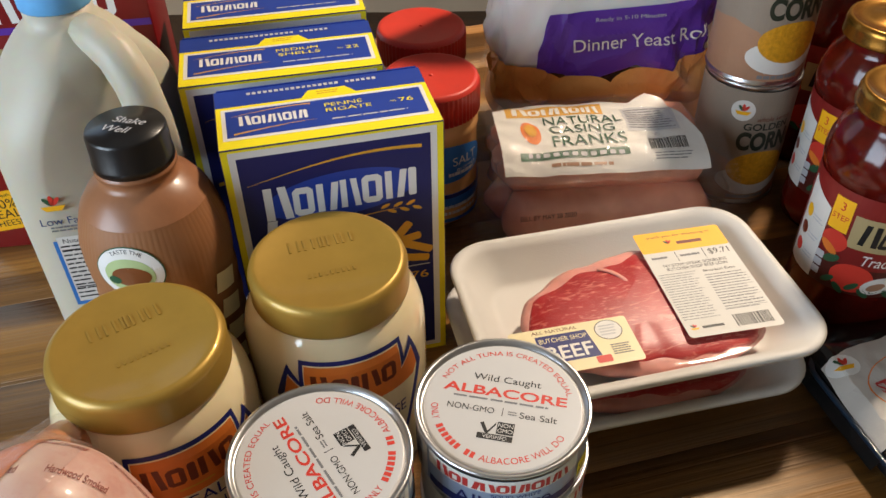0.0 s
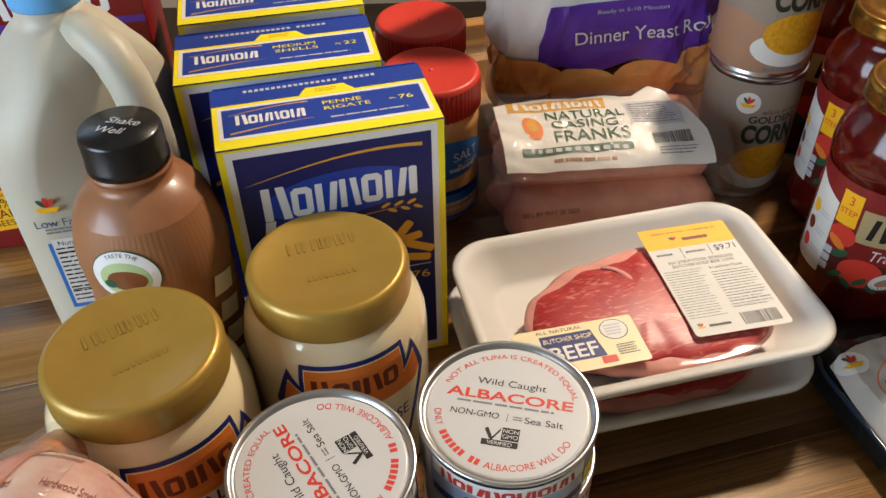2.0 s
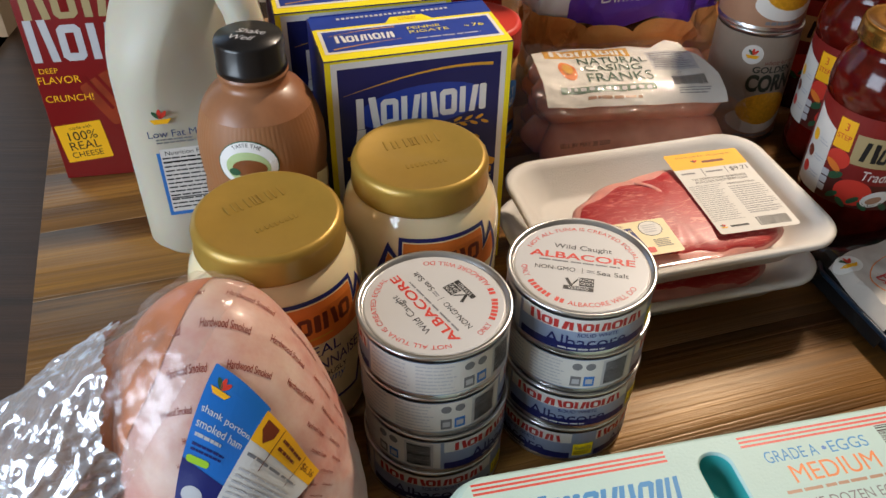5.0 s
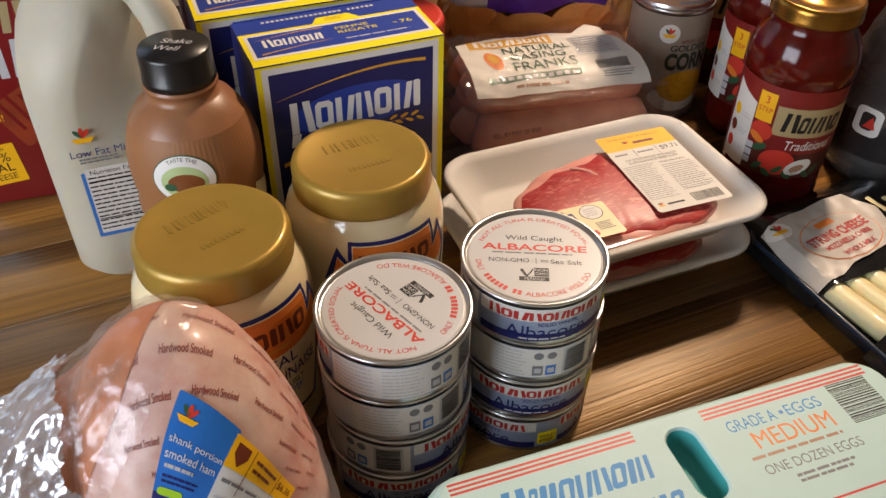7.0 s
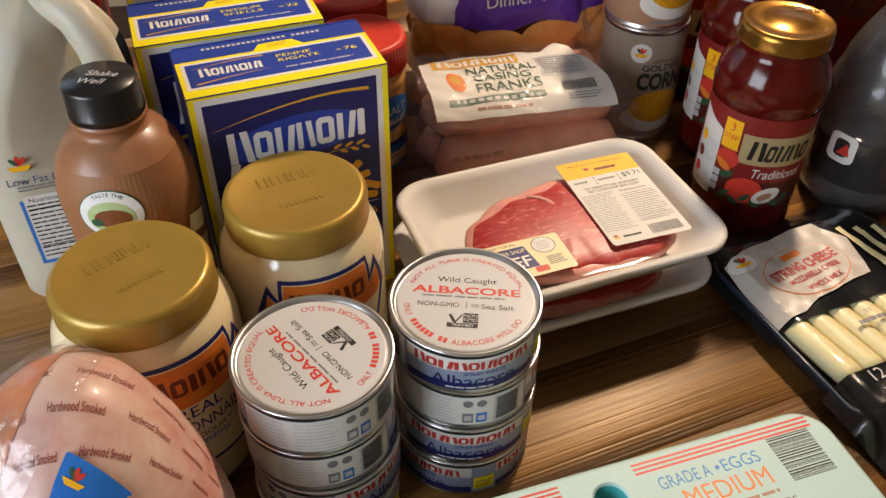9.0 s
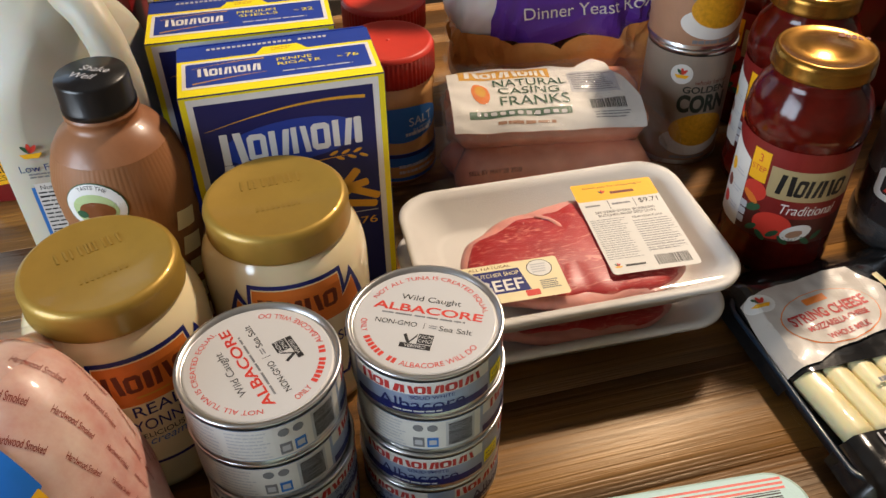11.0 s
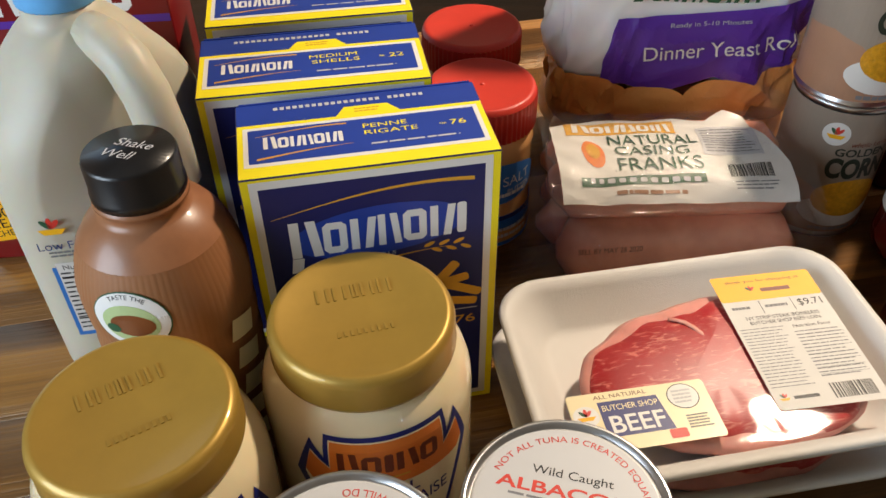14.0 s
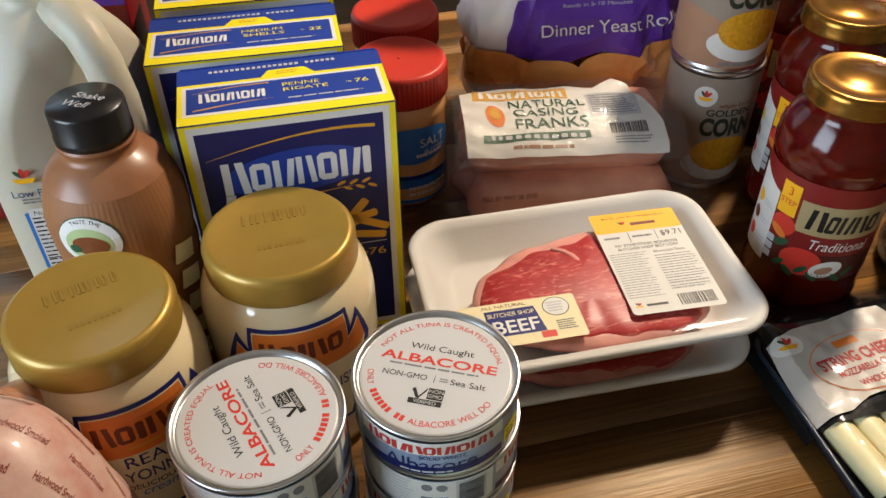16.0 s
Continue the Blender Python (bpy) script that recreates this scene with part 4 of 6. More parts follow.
# ---- peanut butter jars ----
def peanut_jar(m):
    t = thing("peanut_butter_jar", m, "peanut butter jar with a ribbed red lid and blue label", "jar", "peanut butter jars")
    part("jar", lathe([(0, 0.002), (0.030, 0.002), (0.033, 0), (0.0365, 0.005), (0.0372, 0.012), (0.0372, 0.020), (0.0362, 0.024), (0.0362, 0.082), (0.0372, 0.086), (0.0360, 0.092), (0.034, 0.097), (0.034, 0.105)], 64), PEANUT, t)
    part("lid", lathe([(0.036, 0.0960), (0.0377, 0.0965), (0.0377, 0.1195)], 240, 0.0005, 60), REDLID, t, "ribbed red screw lid")
    part("lid_top", lathe([(0.0377, 0.1195), (0.0365, 0.1227), (0.034, 0.1235), (0.032, 0.1227), (0, 0.1227)], 72), REDLID, t)
    part("lid_dimple", lathe([(0.0018, 0.1228), (0.0012, 0.1236), (0, 0.1237)], 16), REDLID, t)
    sh = Sheet(round_face(0.0366, -90), 0.005)
    sh.rect(-0.115, 0.006, 0.115, 0.034, BLUEINK, 1, "paper_label")
    sh.rect(-0.115, 0.030, 0.115, 0.0335, NAVY, 2)
    sh.disc(0.010, 0.062, 0.040, 0.017, BLUEINK, 1, "paper_label")
    sh.disc(0.030, 0.060, 0.020, 0.012, BLUEINK, 1, "paper_label")
    sh.text("SALT", 0.028, 0.064, 0.008, WHITE, 3)
    sh.text("BUTTER", 0.030, 0.055, 0.0042, WHITE, 3)
    sh.bars(0.012, 0.050, 0.040, 0.055, 1, WHITE, 3, 0.6, 41)
    sh.bars(0.005, 0.012, 0.045, 0.024, 2, WHITE, 3, 0.5, 42)
    sh.emit(t)
    return t


pb = peanut_jar(pose(0.0030, 0.5880, 0, 0, 0, 2))
copy_thing(pb, pose(-0.0065, 0.6735, 0, 0, 0, 5))


# ---- steaks in foam trays ----
def tray_ring(w, d, r, z):
    return [(x, y, z) for x, y in rounded(w, d, r, 8)]


def steak_pack(m, labels):
    t = thing("steak_tray", m, "raw beef strip steak film-wrapped on a white foam tray", "tray", "stacked steak trays")
    W, H = 0.216, 0.149
    rings = [tray_ring(W - 0.052, H - 0.052, 0.018, 0.0), tray_ring(W - 0.040, H - 0.040, 0.022, 0.002), tray_ring(W - 0.014, H - 0.014, 0.026, 0.0235), tray_ring(W - 0.001, H - 0.001, 0.029, 0.0265),
             tray_ring(W, H, 0.030, 0.0290), tray_ring(W - 0.003, H - 0.003, 0.029, 0.0306), tray_ring(W - 0.010, H - 0.010, 0.027, 0.0300), tray_ring(W - 0.020, H - 0.020, 0.024, 0.0265), tray_ring(W - 0.046, H - 0.046, 0.021, 0.0080), tray_ring(W - 0.058, H - 0.058, 0.018, 0.0065)]
    part("foam_tray", loft(rings), FOAM, t)

    def outline(k, grow=0.0):
        a = 360.0 * k / 72
        knots = ((0, 0.082), (30, 0.070), (64, 0.0625), (85, 0.056), (107, 0.0520), (144, 0.0625), (160, 0.0705), (180, 0.0755), (199, 0.0725), (221, 0.057), (247, 0.0535), (267, 0.0510), (296, 0.0555), (315, 0.067), (335, 0.079), (360, 0.082))
        for (a0, r0), (a1, r1) in zip(knots, knots[1:]):
            if a0 <= a <= a1:
                q = (a - a0) / (a1 - a0)
                q = q * q * (3 - 2 * q) * 0.5 + q * 0.5
                r = r0 + (r1 - r0) * q
        r += 0.0008 * math.sin(radians(7 * a)) + grow
        return r * math.cos(radians(a)), -0.012 + r * math.sin(radians(a))

    def lean(k, grow=0.0):
        a = 360.0 * k / 72
        x, y = outline(k, grow)
        cut = 0.0008 + 0.0062 * math.exp(-((a - 128) / 34) ** 2) + 0.0070 * math.exp(-((a - 84) / 15) ** 2) + 0.0040 * math.exp(-((a - 205) / 15) ** 2)
        cut += 0.0060 * math.exp(-((a - 262) / 28) ** 2) + 0.0010 * math.sin(radians(11 * a))
        n = math.hypot(x, y + 0.012)
        return x * (1 - cut / n), -0.012 + (y + 0.012) * (1 - cut / n)

    def slab(z_low, z_top, grow, swell, outline=outline):
        secs = []
        for g, z in ((-0.018, z_low), (-0.010, z_low + 0.003), (-0.003, (z_low + z_top) / 2), (0.0, z_top - 0.004), (-0.004, z_top - 0.0012), (-0.016, z_top), (-0.030, z_top + swell)):
            secs.append([(*outline(k, grow + g), z + 0.0008 * noise.noise(Vector((outline(k)[0] * 60, outline(k)[1] * 60, z * 60)))) for k in range(72)])
        return loft(secs)

    part("fat_rim", slab(0.007, 0.0270, 0.0006, 0.0), FAT, t, "pale pink fat along the steak's edge")
    part("steak", slab(0.0085, 0.0288, -0.0006, 0.0012, lean), STEAK, t, "marbled red raw beef")
    seam = [(-0.012 + 0.046 * q + 0.003 * math.sin(9 * q), 0.028 - 0.052 * q + 0.002 * math.sin(14 * q), 0.0287) for q in (j / 16 for j in range(17))]
    part("fat_seam", tube(seam, [0.0006 + 0.0016 * math.sin(math.pi * (0.15 + 0.8 * j / 16)) for j in range(17)], 8, 0.4), FAT, t, "thin pale seam of fat")
    n = 30
    bm = bmesh.new()
    grid = []
    for j in range(n + 1):
        row = []
        for i in range(n + 1):
            x, y = (i / n - 0.5) * (W - 0.002), (j / n - 0.5) * (H - 0.002)
            ex, ey = abs(x) / (W / 2), abs(y) / (H / 2)
            if ex > 0.78 and ey > 0.72:
                k = min(1, math.hypot((ex - 0.78) / 0.22, (ey - 0.72) / 0.28))
                q = 1.0 if k < 1e-6 else min(1, 1 / max(1, math.hypot((ex - 0.78) / 0.22, (ey - 0.72) / 0.28)))
                x = math.copysign((0.78 + (ex - 0.78) * q) * W / 2, x)
                y = math.copysign((0.72 + (ey - 0.72) * q) * H / 2, y)
            edge = max(ex, ey)
            z = 0.0312 + 0.0005 * noise.noise(Vector((x * 45, y * 45, 3.0))) - 0.0018 * max(0, (edge - 0.9) / 0.1)
            row.append(bm.verts.new((x, y, z)))
        grid.append(row)
    for j in range(n):
        for i in range(n):
            bm.faces.new((grid[j][i], grid[j][i + 1], grid[j + 1][i + 1], grid[j + 1][i]))
    part("cling_film", bm, FILM, t, "clear stretched cling film")
    if labels:
        sh = Sheet(flat(pose(0.0515, 0.0005, 0.0318, 0, 0, -2.5)))
        w, h = 0.031, 0.050
        sh.rect(-w, -h, w, h, PAPER, 0, "price_label", 0.003)
        sh.rect(-w, h - 0.021, w, h, TAGYELLOW, 1, "label_band", 0.002)
        sh.text("thank you for shopping at", 0, h - 0.0055, 0.0028, BROWNINK, 2, w=0.046)
        store_mark(sh, -0.010, h - 0.013, 0.004, 2)
        sh.rect(-0.004, h - 0.0148, 0.014, h - 0.0118, BROWNINK, 2, "brand_shape")
        sh.bars(-0.027, h - 0.0280, -0.013, h - 0.0252, 1, GREY, 2, 0.7, 56)
        sh.bars(-0.007, h - 0.0280, 0.007, h - 0.0252, 1, GREY, 2, 0.7, 57)
        sh.text("$9.71", 0.0205, h - 0.0265, 0.0060, BLACK, 2, w=0.0145)
        for x in (-0.0095, 0.0098):
            sh.rect(x, h - 0.032, x + 0.0004, h - 0.022, BLACK, 2)
        sh.text("NY STRIP STEAK BONELESS", 0, h - 0.0350, 0.0026, BLACK, 2, w=0.044)
        sh.text("BUTCHER SHOP BEEF LOIN", 0, h - 0.0387, 0.0026, BLACK, 2, w=0.042)
        sh.bars(-0.029, -h + 0.014, -0.003, h - 0.042, 19, GREY, 2, 0.22, 51)
        sh.text("Nutrition Facts", 0.013, h - 0.0440, 0.0024, BLACK, 2, w=0.022)
        sh.bars(0.001, -h + 0.018, 0.029, h - 0.047, 14, GREY, 2, 0.26, 52)
        for k in range(7):
            sh.rect(0.001, -h + 0.020 + 0.0048 * k, 0.029, -h + 0.0202 + 0.0048 * k, GREY, 3)
        sh.barcode(0.002, -h + 0.004, 0.026, -h + 0.014, 53)
        store_mark(sh, -0.025, -h + 0.008, 0.003, 2)
        sh.rect(-0.020, -h + 0.0065, -0.006, -h + 0.0085, BLACK, 2, "brand_shape")
        sh.emit(t)
        sh = Sheet(flat(pose(-0.0510, -0.0375, 0.0318, 0, 0, -1.0) @ Matrix.Diagonal((1.11, 1.06, 1, 1))))
        sh.rect(-0.034, -0.0175, 0.034, 0.0175, CREAM, 0, "product_label", 0.002)
        sh.poly([(-0.020, -0.0095), (0.012, -0.0095), (0.009, 0.0115), (-0.020, 0.0115)], NAVY, 1, "label_band")
        sh.text("ALL NATURAL", -0.008, 0.0145, 0.0024, BROWNINK, 2, w=0.026)
        sh.text("BUTCHER SHOP", -0.005, 0.0075, 0.0034, CREAM, 2, w=0.027)
        sh.text("BEEF", -0.004, -0.0025, 0.0100, WHITE, 2, w=0.026, bold=0.015)
        sh.disc(-0.027, 0.0040, 0.0062, 0.0062, WHITE, 2)
        store_mark(sh, -0.027, 0.0042, 0.0045, 3)
        sh.disc(0.0215, 0.0085, 0.0078, 0.0078, BLACK, 1)
        sh.disc(0.0215, 0.0085, 0.0073, 0.0073, WHITE, 2)
        sh.bars(0.0165, 0.0040, 0.0265, 0.0130, 4, LGREY, 3, 0.5, 54)
        sh.rect(0.008, -0.0150, 0.0165, -0.0098, RED, 2, "grade_mark", 0.001)
        sh.bars(0.0185, -0.0110, 0.0300, -0.0025, 5, GREY, 2, 0.5, 55)
        sh.emit(t)
    return t


TRAY = (0.1330, 0.4040)
steak_pack(pose(TRAY[0] - 0.0035, TRAY[1] + 0.0015, 0.0, 0, 0, 13.0), False)
steak_pack(pose(*TRAY, 0.0350, 0, 0, 13.5), True)


# ---- egg carton ----
def egg_carton(m):
    t = thing("egg_carton", m, "closed pale aqua foam egg carton with a teal slot", "egg carton")
    L, W, cx, cy = 0.272, 0.094, 0.1365, -0.047

    def ring(l, w, r, z):
        out = []
        for x, y in rounded(l, w, r, 10):
            out.append((cx + x, cy + y, z))
        return out

    def scallop(l, w, z, deep):
        """Six cups along each side and two across each end."""
        pts = []
        n = 160
        for i in range(n):
            a = 2 * math.pi * i / n
            c, s = math.cos(a), math.sin(a)
            x = math.copysign(abs(c) ** 0.35, c) * l / 2
            y = math.copysign(abs(s) ** 0.35, s) * w / 2
            q = 1 - deep * (0.5 + 0.5 * math.cos(2 * math.pi * (x / l * 6 + 0.5))) * (abs(y) / (w / 2)) ** 4
            q2 = 1 - deep * 0.4 * (0.5 + 0.5 * math.cos(2 * math.pi * (y / w * 2 + 0.5))) * (abs(x) / (l / 2)) ** 6
            pts.append((cx + x * q2, cy + y * q, z))
        return pts

    part("base", loft([scallop(L - 0.014, W - 0.018, 0.0, 0.14), scallop(L - 0.004, W - 0.010, 0.006, 0.12), scallop(L + 0.010, W + 0.004, 0.028, 0.07), scallop(L + 0.020, W + 0.014, 0.033, 0.0), scallop(L + 0.021, W + 0.015, 0.0355, 0.0)]), EGGFOAM, t)
    rings = [ring(L + 0.020, W + 0.014, 0.018, 0.0358), ring(L + 0.020, W + 0.014, 0.018, 0.040), ring(L + 0.012, W + 0.008, 0.018, 0.054), ring(L + 0.005, W + 0.003, 0.018, 0.0655), ring(L, W - 0.001, 0.018, 0.0700), ring(L - 0.005, W - 0.006, 0.017, 0.0722)]
    bm = loft(rings, False, False)
    bm.verts.ensure_lookup_table()
    n = len(rings[0])
    outer = [bm.verts[i] for i in range(len(bm.verts) - n, len(bm.verts))]
    hole = [(0.138 + x, -0.034 + y) for x, y in rounded(0.0195, 0.046, 0.0095, 8)]
    h0 = [bm.verts.new((x, y, 0.0722)) for x, y in hole]
    h1 = [bm.verts.new((0.138 + (x - 0.138) * 0.9, -0.034 + (y + 0.034) * 0.96, 0.0712)) for x, y in hole]
    h2 = [bm.verts.new((0.138 + (x - 0.138) * 0.86, -0.034 + (y + 0.034) * 0.94, 0.0660)) for x, y in hole]
    edges = []
    for loop in (outer, h0):
        for i in range(len(loop)):
            a, b = loop[i], loop[(i + 1) % len(loop)]
            e = bm.edges.get((a, b)) or bm.edges.new((a, b))
            edges.append(e)
    bmesh.ops.triangle_fill(bm, edges=edges, use_beauty=True)
    for p, q in ((h0, h1), (h1, h2)):
        for i in range(len(p)):
            j = (i + 1) % len(p)
            bm.faces.new((p[i], p[j], q[j], q[i]))
    bmesh.ops.recalc_face_normals(bm, faces=bm.faces)
    part("lid", bm, EGGFOAM, t, smooth=False)
    part("slot_lining", loft([[(x, y, 0.0705) for x, y in [(0.138 + (a - 0.138) * 0.89, -0.034 + (b + 0.034) * 0.955) for a, b in hole]], [(0.138 + (a - 0.138) * 0.8, -0.034 + (b + 0.034) * 0.9, 0.058) for a, b in hole]], False, True), TEAL, t, "deep teal slot lining")
    sh = Sheet(flat(pose(0, 0, 0.0721)))
    for x0, x1 in ((0.011, 0.1145), (0.156, 0.2625)):
        for k in range(3):
            sh.rect(x0, -0.0070 - 0.0027 * k, x1, -0.0056 - 0.0027 * k, RED, 1, "stripe")
    for x0, x1 in ((0.020, 0.110), (0.170, 0.262)):
        sh.rect(x0, -0.0755, x1, -0.0743, RED, 1, "stripe")
    sh.text("GRADE A", 0.1800, -0.0205, 0.0072, EGGBLUE, 1, w=0.030)
    sh.disc(0.1990, -0.0205, 0.0013, 0.0013, BLUEINK, 1)
    sh.text("EGGS", 0.2130, -0.0205, 0.0072, EGGBLUE, 1, w=0.022)
    sh.text("MEDIUM", 0.1985, -0.0325, 0.0105, ORANGE, 1, w=0.049)
    sh.bars(0.166, -0.0435, 0.229, -0.0405, 1, CORNBROWN, 1, 0.6, 61)
    sh.text("ONE DOZEN EGGS", 0.1985, -0.0500, 0.0058, GREY, 1, w=0.060)
    sh.bars(0.182, -0.0625, 0.222, -0.0560, 2, GREY, 1, 0.5, 62)
    sh.barcode(0.2330, -0.0400, 0.2590, -0.0130, 63, False, 1)
    sh.blocks(0.030, -0.0350, 0.112, -0.0190, [1.4, 0.5, 0.4, 0.4, 0.9, 0.9, 0.9, 0.9, 0.4, 0.8], EGGBLUE, 1, 0.14, slant=0.3, inner=EGGFOAM)
    sh.blocks(0.070, -0.0580, 0.118, -0.0430, [1.3, 0.9, 0.7, 1.2, 0.8], EGGBLUE, 1, 0.14, slant=0.3, inner=EGGFOAM)
    sh.rect(0.038, -0.0700, 0.064, -0.0440, RED, 1, "brand_shape", 0.004)
    sh.rect(0.0405, -0.0675, 0.0615, -0.0465, EGGFOAM, 2, "brand_shape", 0.003)
    sh.bars(0.075, -0.0700, 0.112, -0.0630, 1, LGREY, 1, 0.7, 64)
    sh.emit(t)


egg_carton(pose(-0.0365, 0.1612, 0, 0, 0, 10.4))


# ---- franks ----
def franks_pack(m):
    t = thing("frankfurter_pack", m, "vacuum-packed natural casing franks in clear creased film with white label", "sausages")
    rows = ((0.016, 0.0290), (0.060, 0.020), (0.096, 0.019), (0.034, 0.066), (0.062, 0.053), (0.094, 0.052), (0.044, 0.072), (0.076, 0.072))
    rnd = random.Random(2)
    for y, z in rows:
        pts, rad = [], []
        x0, bow = rnd.uniform(-0.004, 0.006), rnd.uniform(-0.003, 0.003)
        for k in range(15):
            q = k / 14
            pts.append((x0 + 0.165 * q, y + bow * math.sin(math.pi * q), z))
            rad.append((0.0265 if y < 0.02 else 0.0178) * min(1.0, (math.sin(math.pi * min(max(q, 0.004), 0.996)) * 4.2) ** 0.5))
        part("frank", tube(pts, rad, 16), FRANK, t)

    secs = []
    for k in range(49):
        q = k / 48
        x = -0.014 + 0.196 * q
        f = min(1.0, 0.22 + 3.4 * min(q, 1 - q))
        ring = []
        for j in range(96):
            a = 2 * math.pi * j / 96
            c, s = math.cos(a), math.sin(a)
            y = 0.056 + 0.0585 * f ** 0.3 * math.copysign(abs(c) ** 0.6, c)
            z = 0.044 + 0.0455 * f * math.copysign(abs(s) ** 0.6, s)
            if c < 0:
                y -= 0.0125 * f * max(0.0, min(1.0, (0.0625 - z) / 0.006)) * min(1.0, -2.5 * c)
            nn = 0.0022 * noise.noise(Vector((x * 50, c * 3, s * 3))) + 0.0022 * (0.3 - abs(noise.noise(Vector((x * 34 + c * 3, c * 6, s * 6))))) + 0.0012 * (0.3 - abs(noise.noise(Vector((x * 80, c * 11, s * 11 + x * 40)))))
            ring.append((x + 0.002 * noise.noise(Vector((s * 4, c * 4, q * 6))), y + nn, max(0.0004, z + nn)))
        secs.append(ring)
    part("film_wrapper", loft(secs), FILM_BAG, t, "clear creased plastic wrapper")

    def flap(name, corners, seed):
        bm = bmesh.new()
        n = 20
        g = []
        a, b, c, d = (Vector(p) for p in corners)
        for j in range(n + 1):
            row = []
            for i in range(n + 1):
                p = (a * (1 - i / n) + b * (i / n)) * (1 - j / n) + (d * (1 - i / n) + c * (i / n)) * (j / n)
                row.append(bm.verts.new(p + Vector((0, 0.004, 0.004)) * (noise.noise(p * 45 + Vector((seed, 0, 0))) + 0.9 * abs(noise.noise(p * 90)))))
            g.append(row)
        for j in range(n):
            for i in range(n):
                bm.faces.new((g[j][i], g[j][i + 1], g[j + 1][i + 1], g[j + 1][i]))
        part(name, bm, FILM_BAG, t, "loose clear film edge")

    flap("film_flap", ((0.170, 0.000, 0.030), (0.208, 0.018, 0.012), (0.200, 0.110, 0.085), (0.160, 0.112, 0.100)), 1)
    flap("film_flap", ((0.120, 0.112, 0.092), (0.200, 0.112, 0.070), (0.190, 0.128, 0.110), (0.150, 0.126, 0.122)), 2)
    flap("film_flap", ((-0.026, 0.002, 0.008), (0.004, 0.000, 0.040), (0.002, 0.100, 0.060), (-0.022, 0.100, 0.020)), 3)
    flap("film_flap", ((-0.014, -0.020, 0.003), (0.150, -0.008, 0.002), (0.160, 0.004, 0.030), (-0.004, 0.002, 0.030)), 4)

    def on(u, v, h):
        z = 0.0745 + 0.0185 * (1 - math.exp(-max(0.0, v + 0.002) / 0.016)) - 1.5 * max(0.0, v - 0.06) ** 2 + 0.0016 * noise.noise(Vector((u * 45, v * 55, 0))) - 0.0014 * abs(noise.noise(Vector((u * 30 + v * 60, v * 40, 5))))
        return Vector((u, v, z + 2.2 * h))

    bm = bmesh.new()
    g = []
    for j in range(41):
        row = []
        for i in range(71):
            u, v = -0.004 + 0.176 * i / 70, -0.004 + 0.092 * j / 40
            p = on(u, v, 0.0)
            fold = 0.0016 * max(0.0, 0.25 - abs(noise.noise(Vector((u * 26 + v * 14, v * 30 - u * 8, 2))))) + 0.0010 * max(0.0, 0.2 - abs(noise.noise(Vector((u * 60, v * 55 + u * 30, 9)))))
            row.append(bm.verts.new((p.x, p.y, p.z + 0.0026 + 2.2 * fold)))
        g.append(row)
    for j in range(40):
        for i in range(70):
            bm.faces.new((g[j][i], g[j][i + 1], g[j + 1][i + 1], g[j + 1][i]))
    part("film_over_label", bm, FILM_BAG, t, "clear creased film over the label")
    sh = Sheet(on, 0.005)
    sh.poly([(0.005, 0.003), (0.158, 0.002), (0.158, 0.030), (0.150, 0.056), (0.142, 0.070), (0.140, 0.082), (0.130, 0.094), (0.112, 0.077), (0.090, 0.082), (0.035, 0.081), (0.003, 0.074), (0.004, 0.040)], PAPER, 1, "paper_label")
    sh.rect(0.013, 0.0625, 0.089, 0.0765, GOLDINK, 2, "brand_shape", 0, 0.8)
    sh.blocks(0.018, 0.0645, 0.085, 0.0745, [1.2, 1, 1, 1, 0.9, 0.3, 0.9], WHITE, 3, 0.14, inner=GOLDINK)
    sh.text("NATURAL", 0.0705, 0.0555, 0.0105, GREENINK, 3, w=0.060)
    sh.text("CASING", 0.0685, 0.0440, 0.0085, GREENINK, 3, w=0.050)
    sh.text("FRANKS", 0.0720, 0.0310, 0.0120, GREENINK, 3, w=0.056)
    sh.disc(0.029, 0.042, 0.0070, 0.0140, ORANGE, 2, "badge_shape", 10)
    sh.disc(0.029, 0.044, 0.0042, 0.0080, GOLDINK, 3, "badge_shape", 10)
    sh.rect(0.018, 0.0140, 0.100, 0.0205, GREENINK, 2, "label_band", 0, 1.5)
    sh.blocks(0.024, 0.0153, 0.096, 0.0192, [0.6, 0.6, 1, 0.9, 0.9, 0.9, 0.9, 0.9, 1, 0.9, 0.9], LGREY, 3)
    sh.bars(0.040, 0.0070, 0.090, 0.0110, 1, CORNBROWN, 2, 0.6, 71)
    sh.rect(0.103, 0.038, 0.143, 0.0680, LGREY, 2, "label_panel")
    sh.bars(0.105, 0.040, 0.141, 0.066, 9, GREY, 3, 0.4, 72)
    sh.barcode(0.116, 0.0180, 0.145, 0.0300, 73)
    sh.bars(0.118, 0.0080, 0.148, 0.0150, 3, GREY, 2, 0.4, 74)
    sh.emit(t)
    sh = Sheet(flat(pose(0, -0.0190, 0, 82, 0, 0)))
    sh.text("SELL BY MAY 28 2020", 0.036, 0.0535, 0.0040, BROWNINK, 1, w=0.042, rot=3)
    sh.emit(t)


franks_pack(pose(0.0530, 0.5080, 0, 0, 0, 4.5))


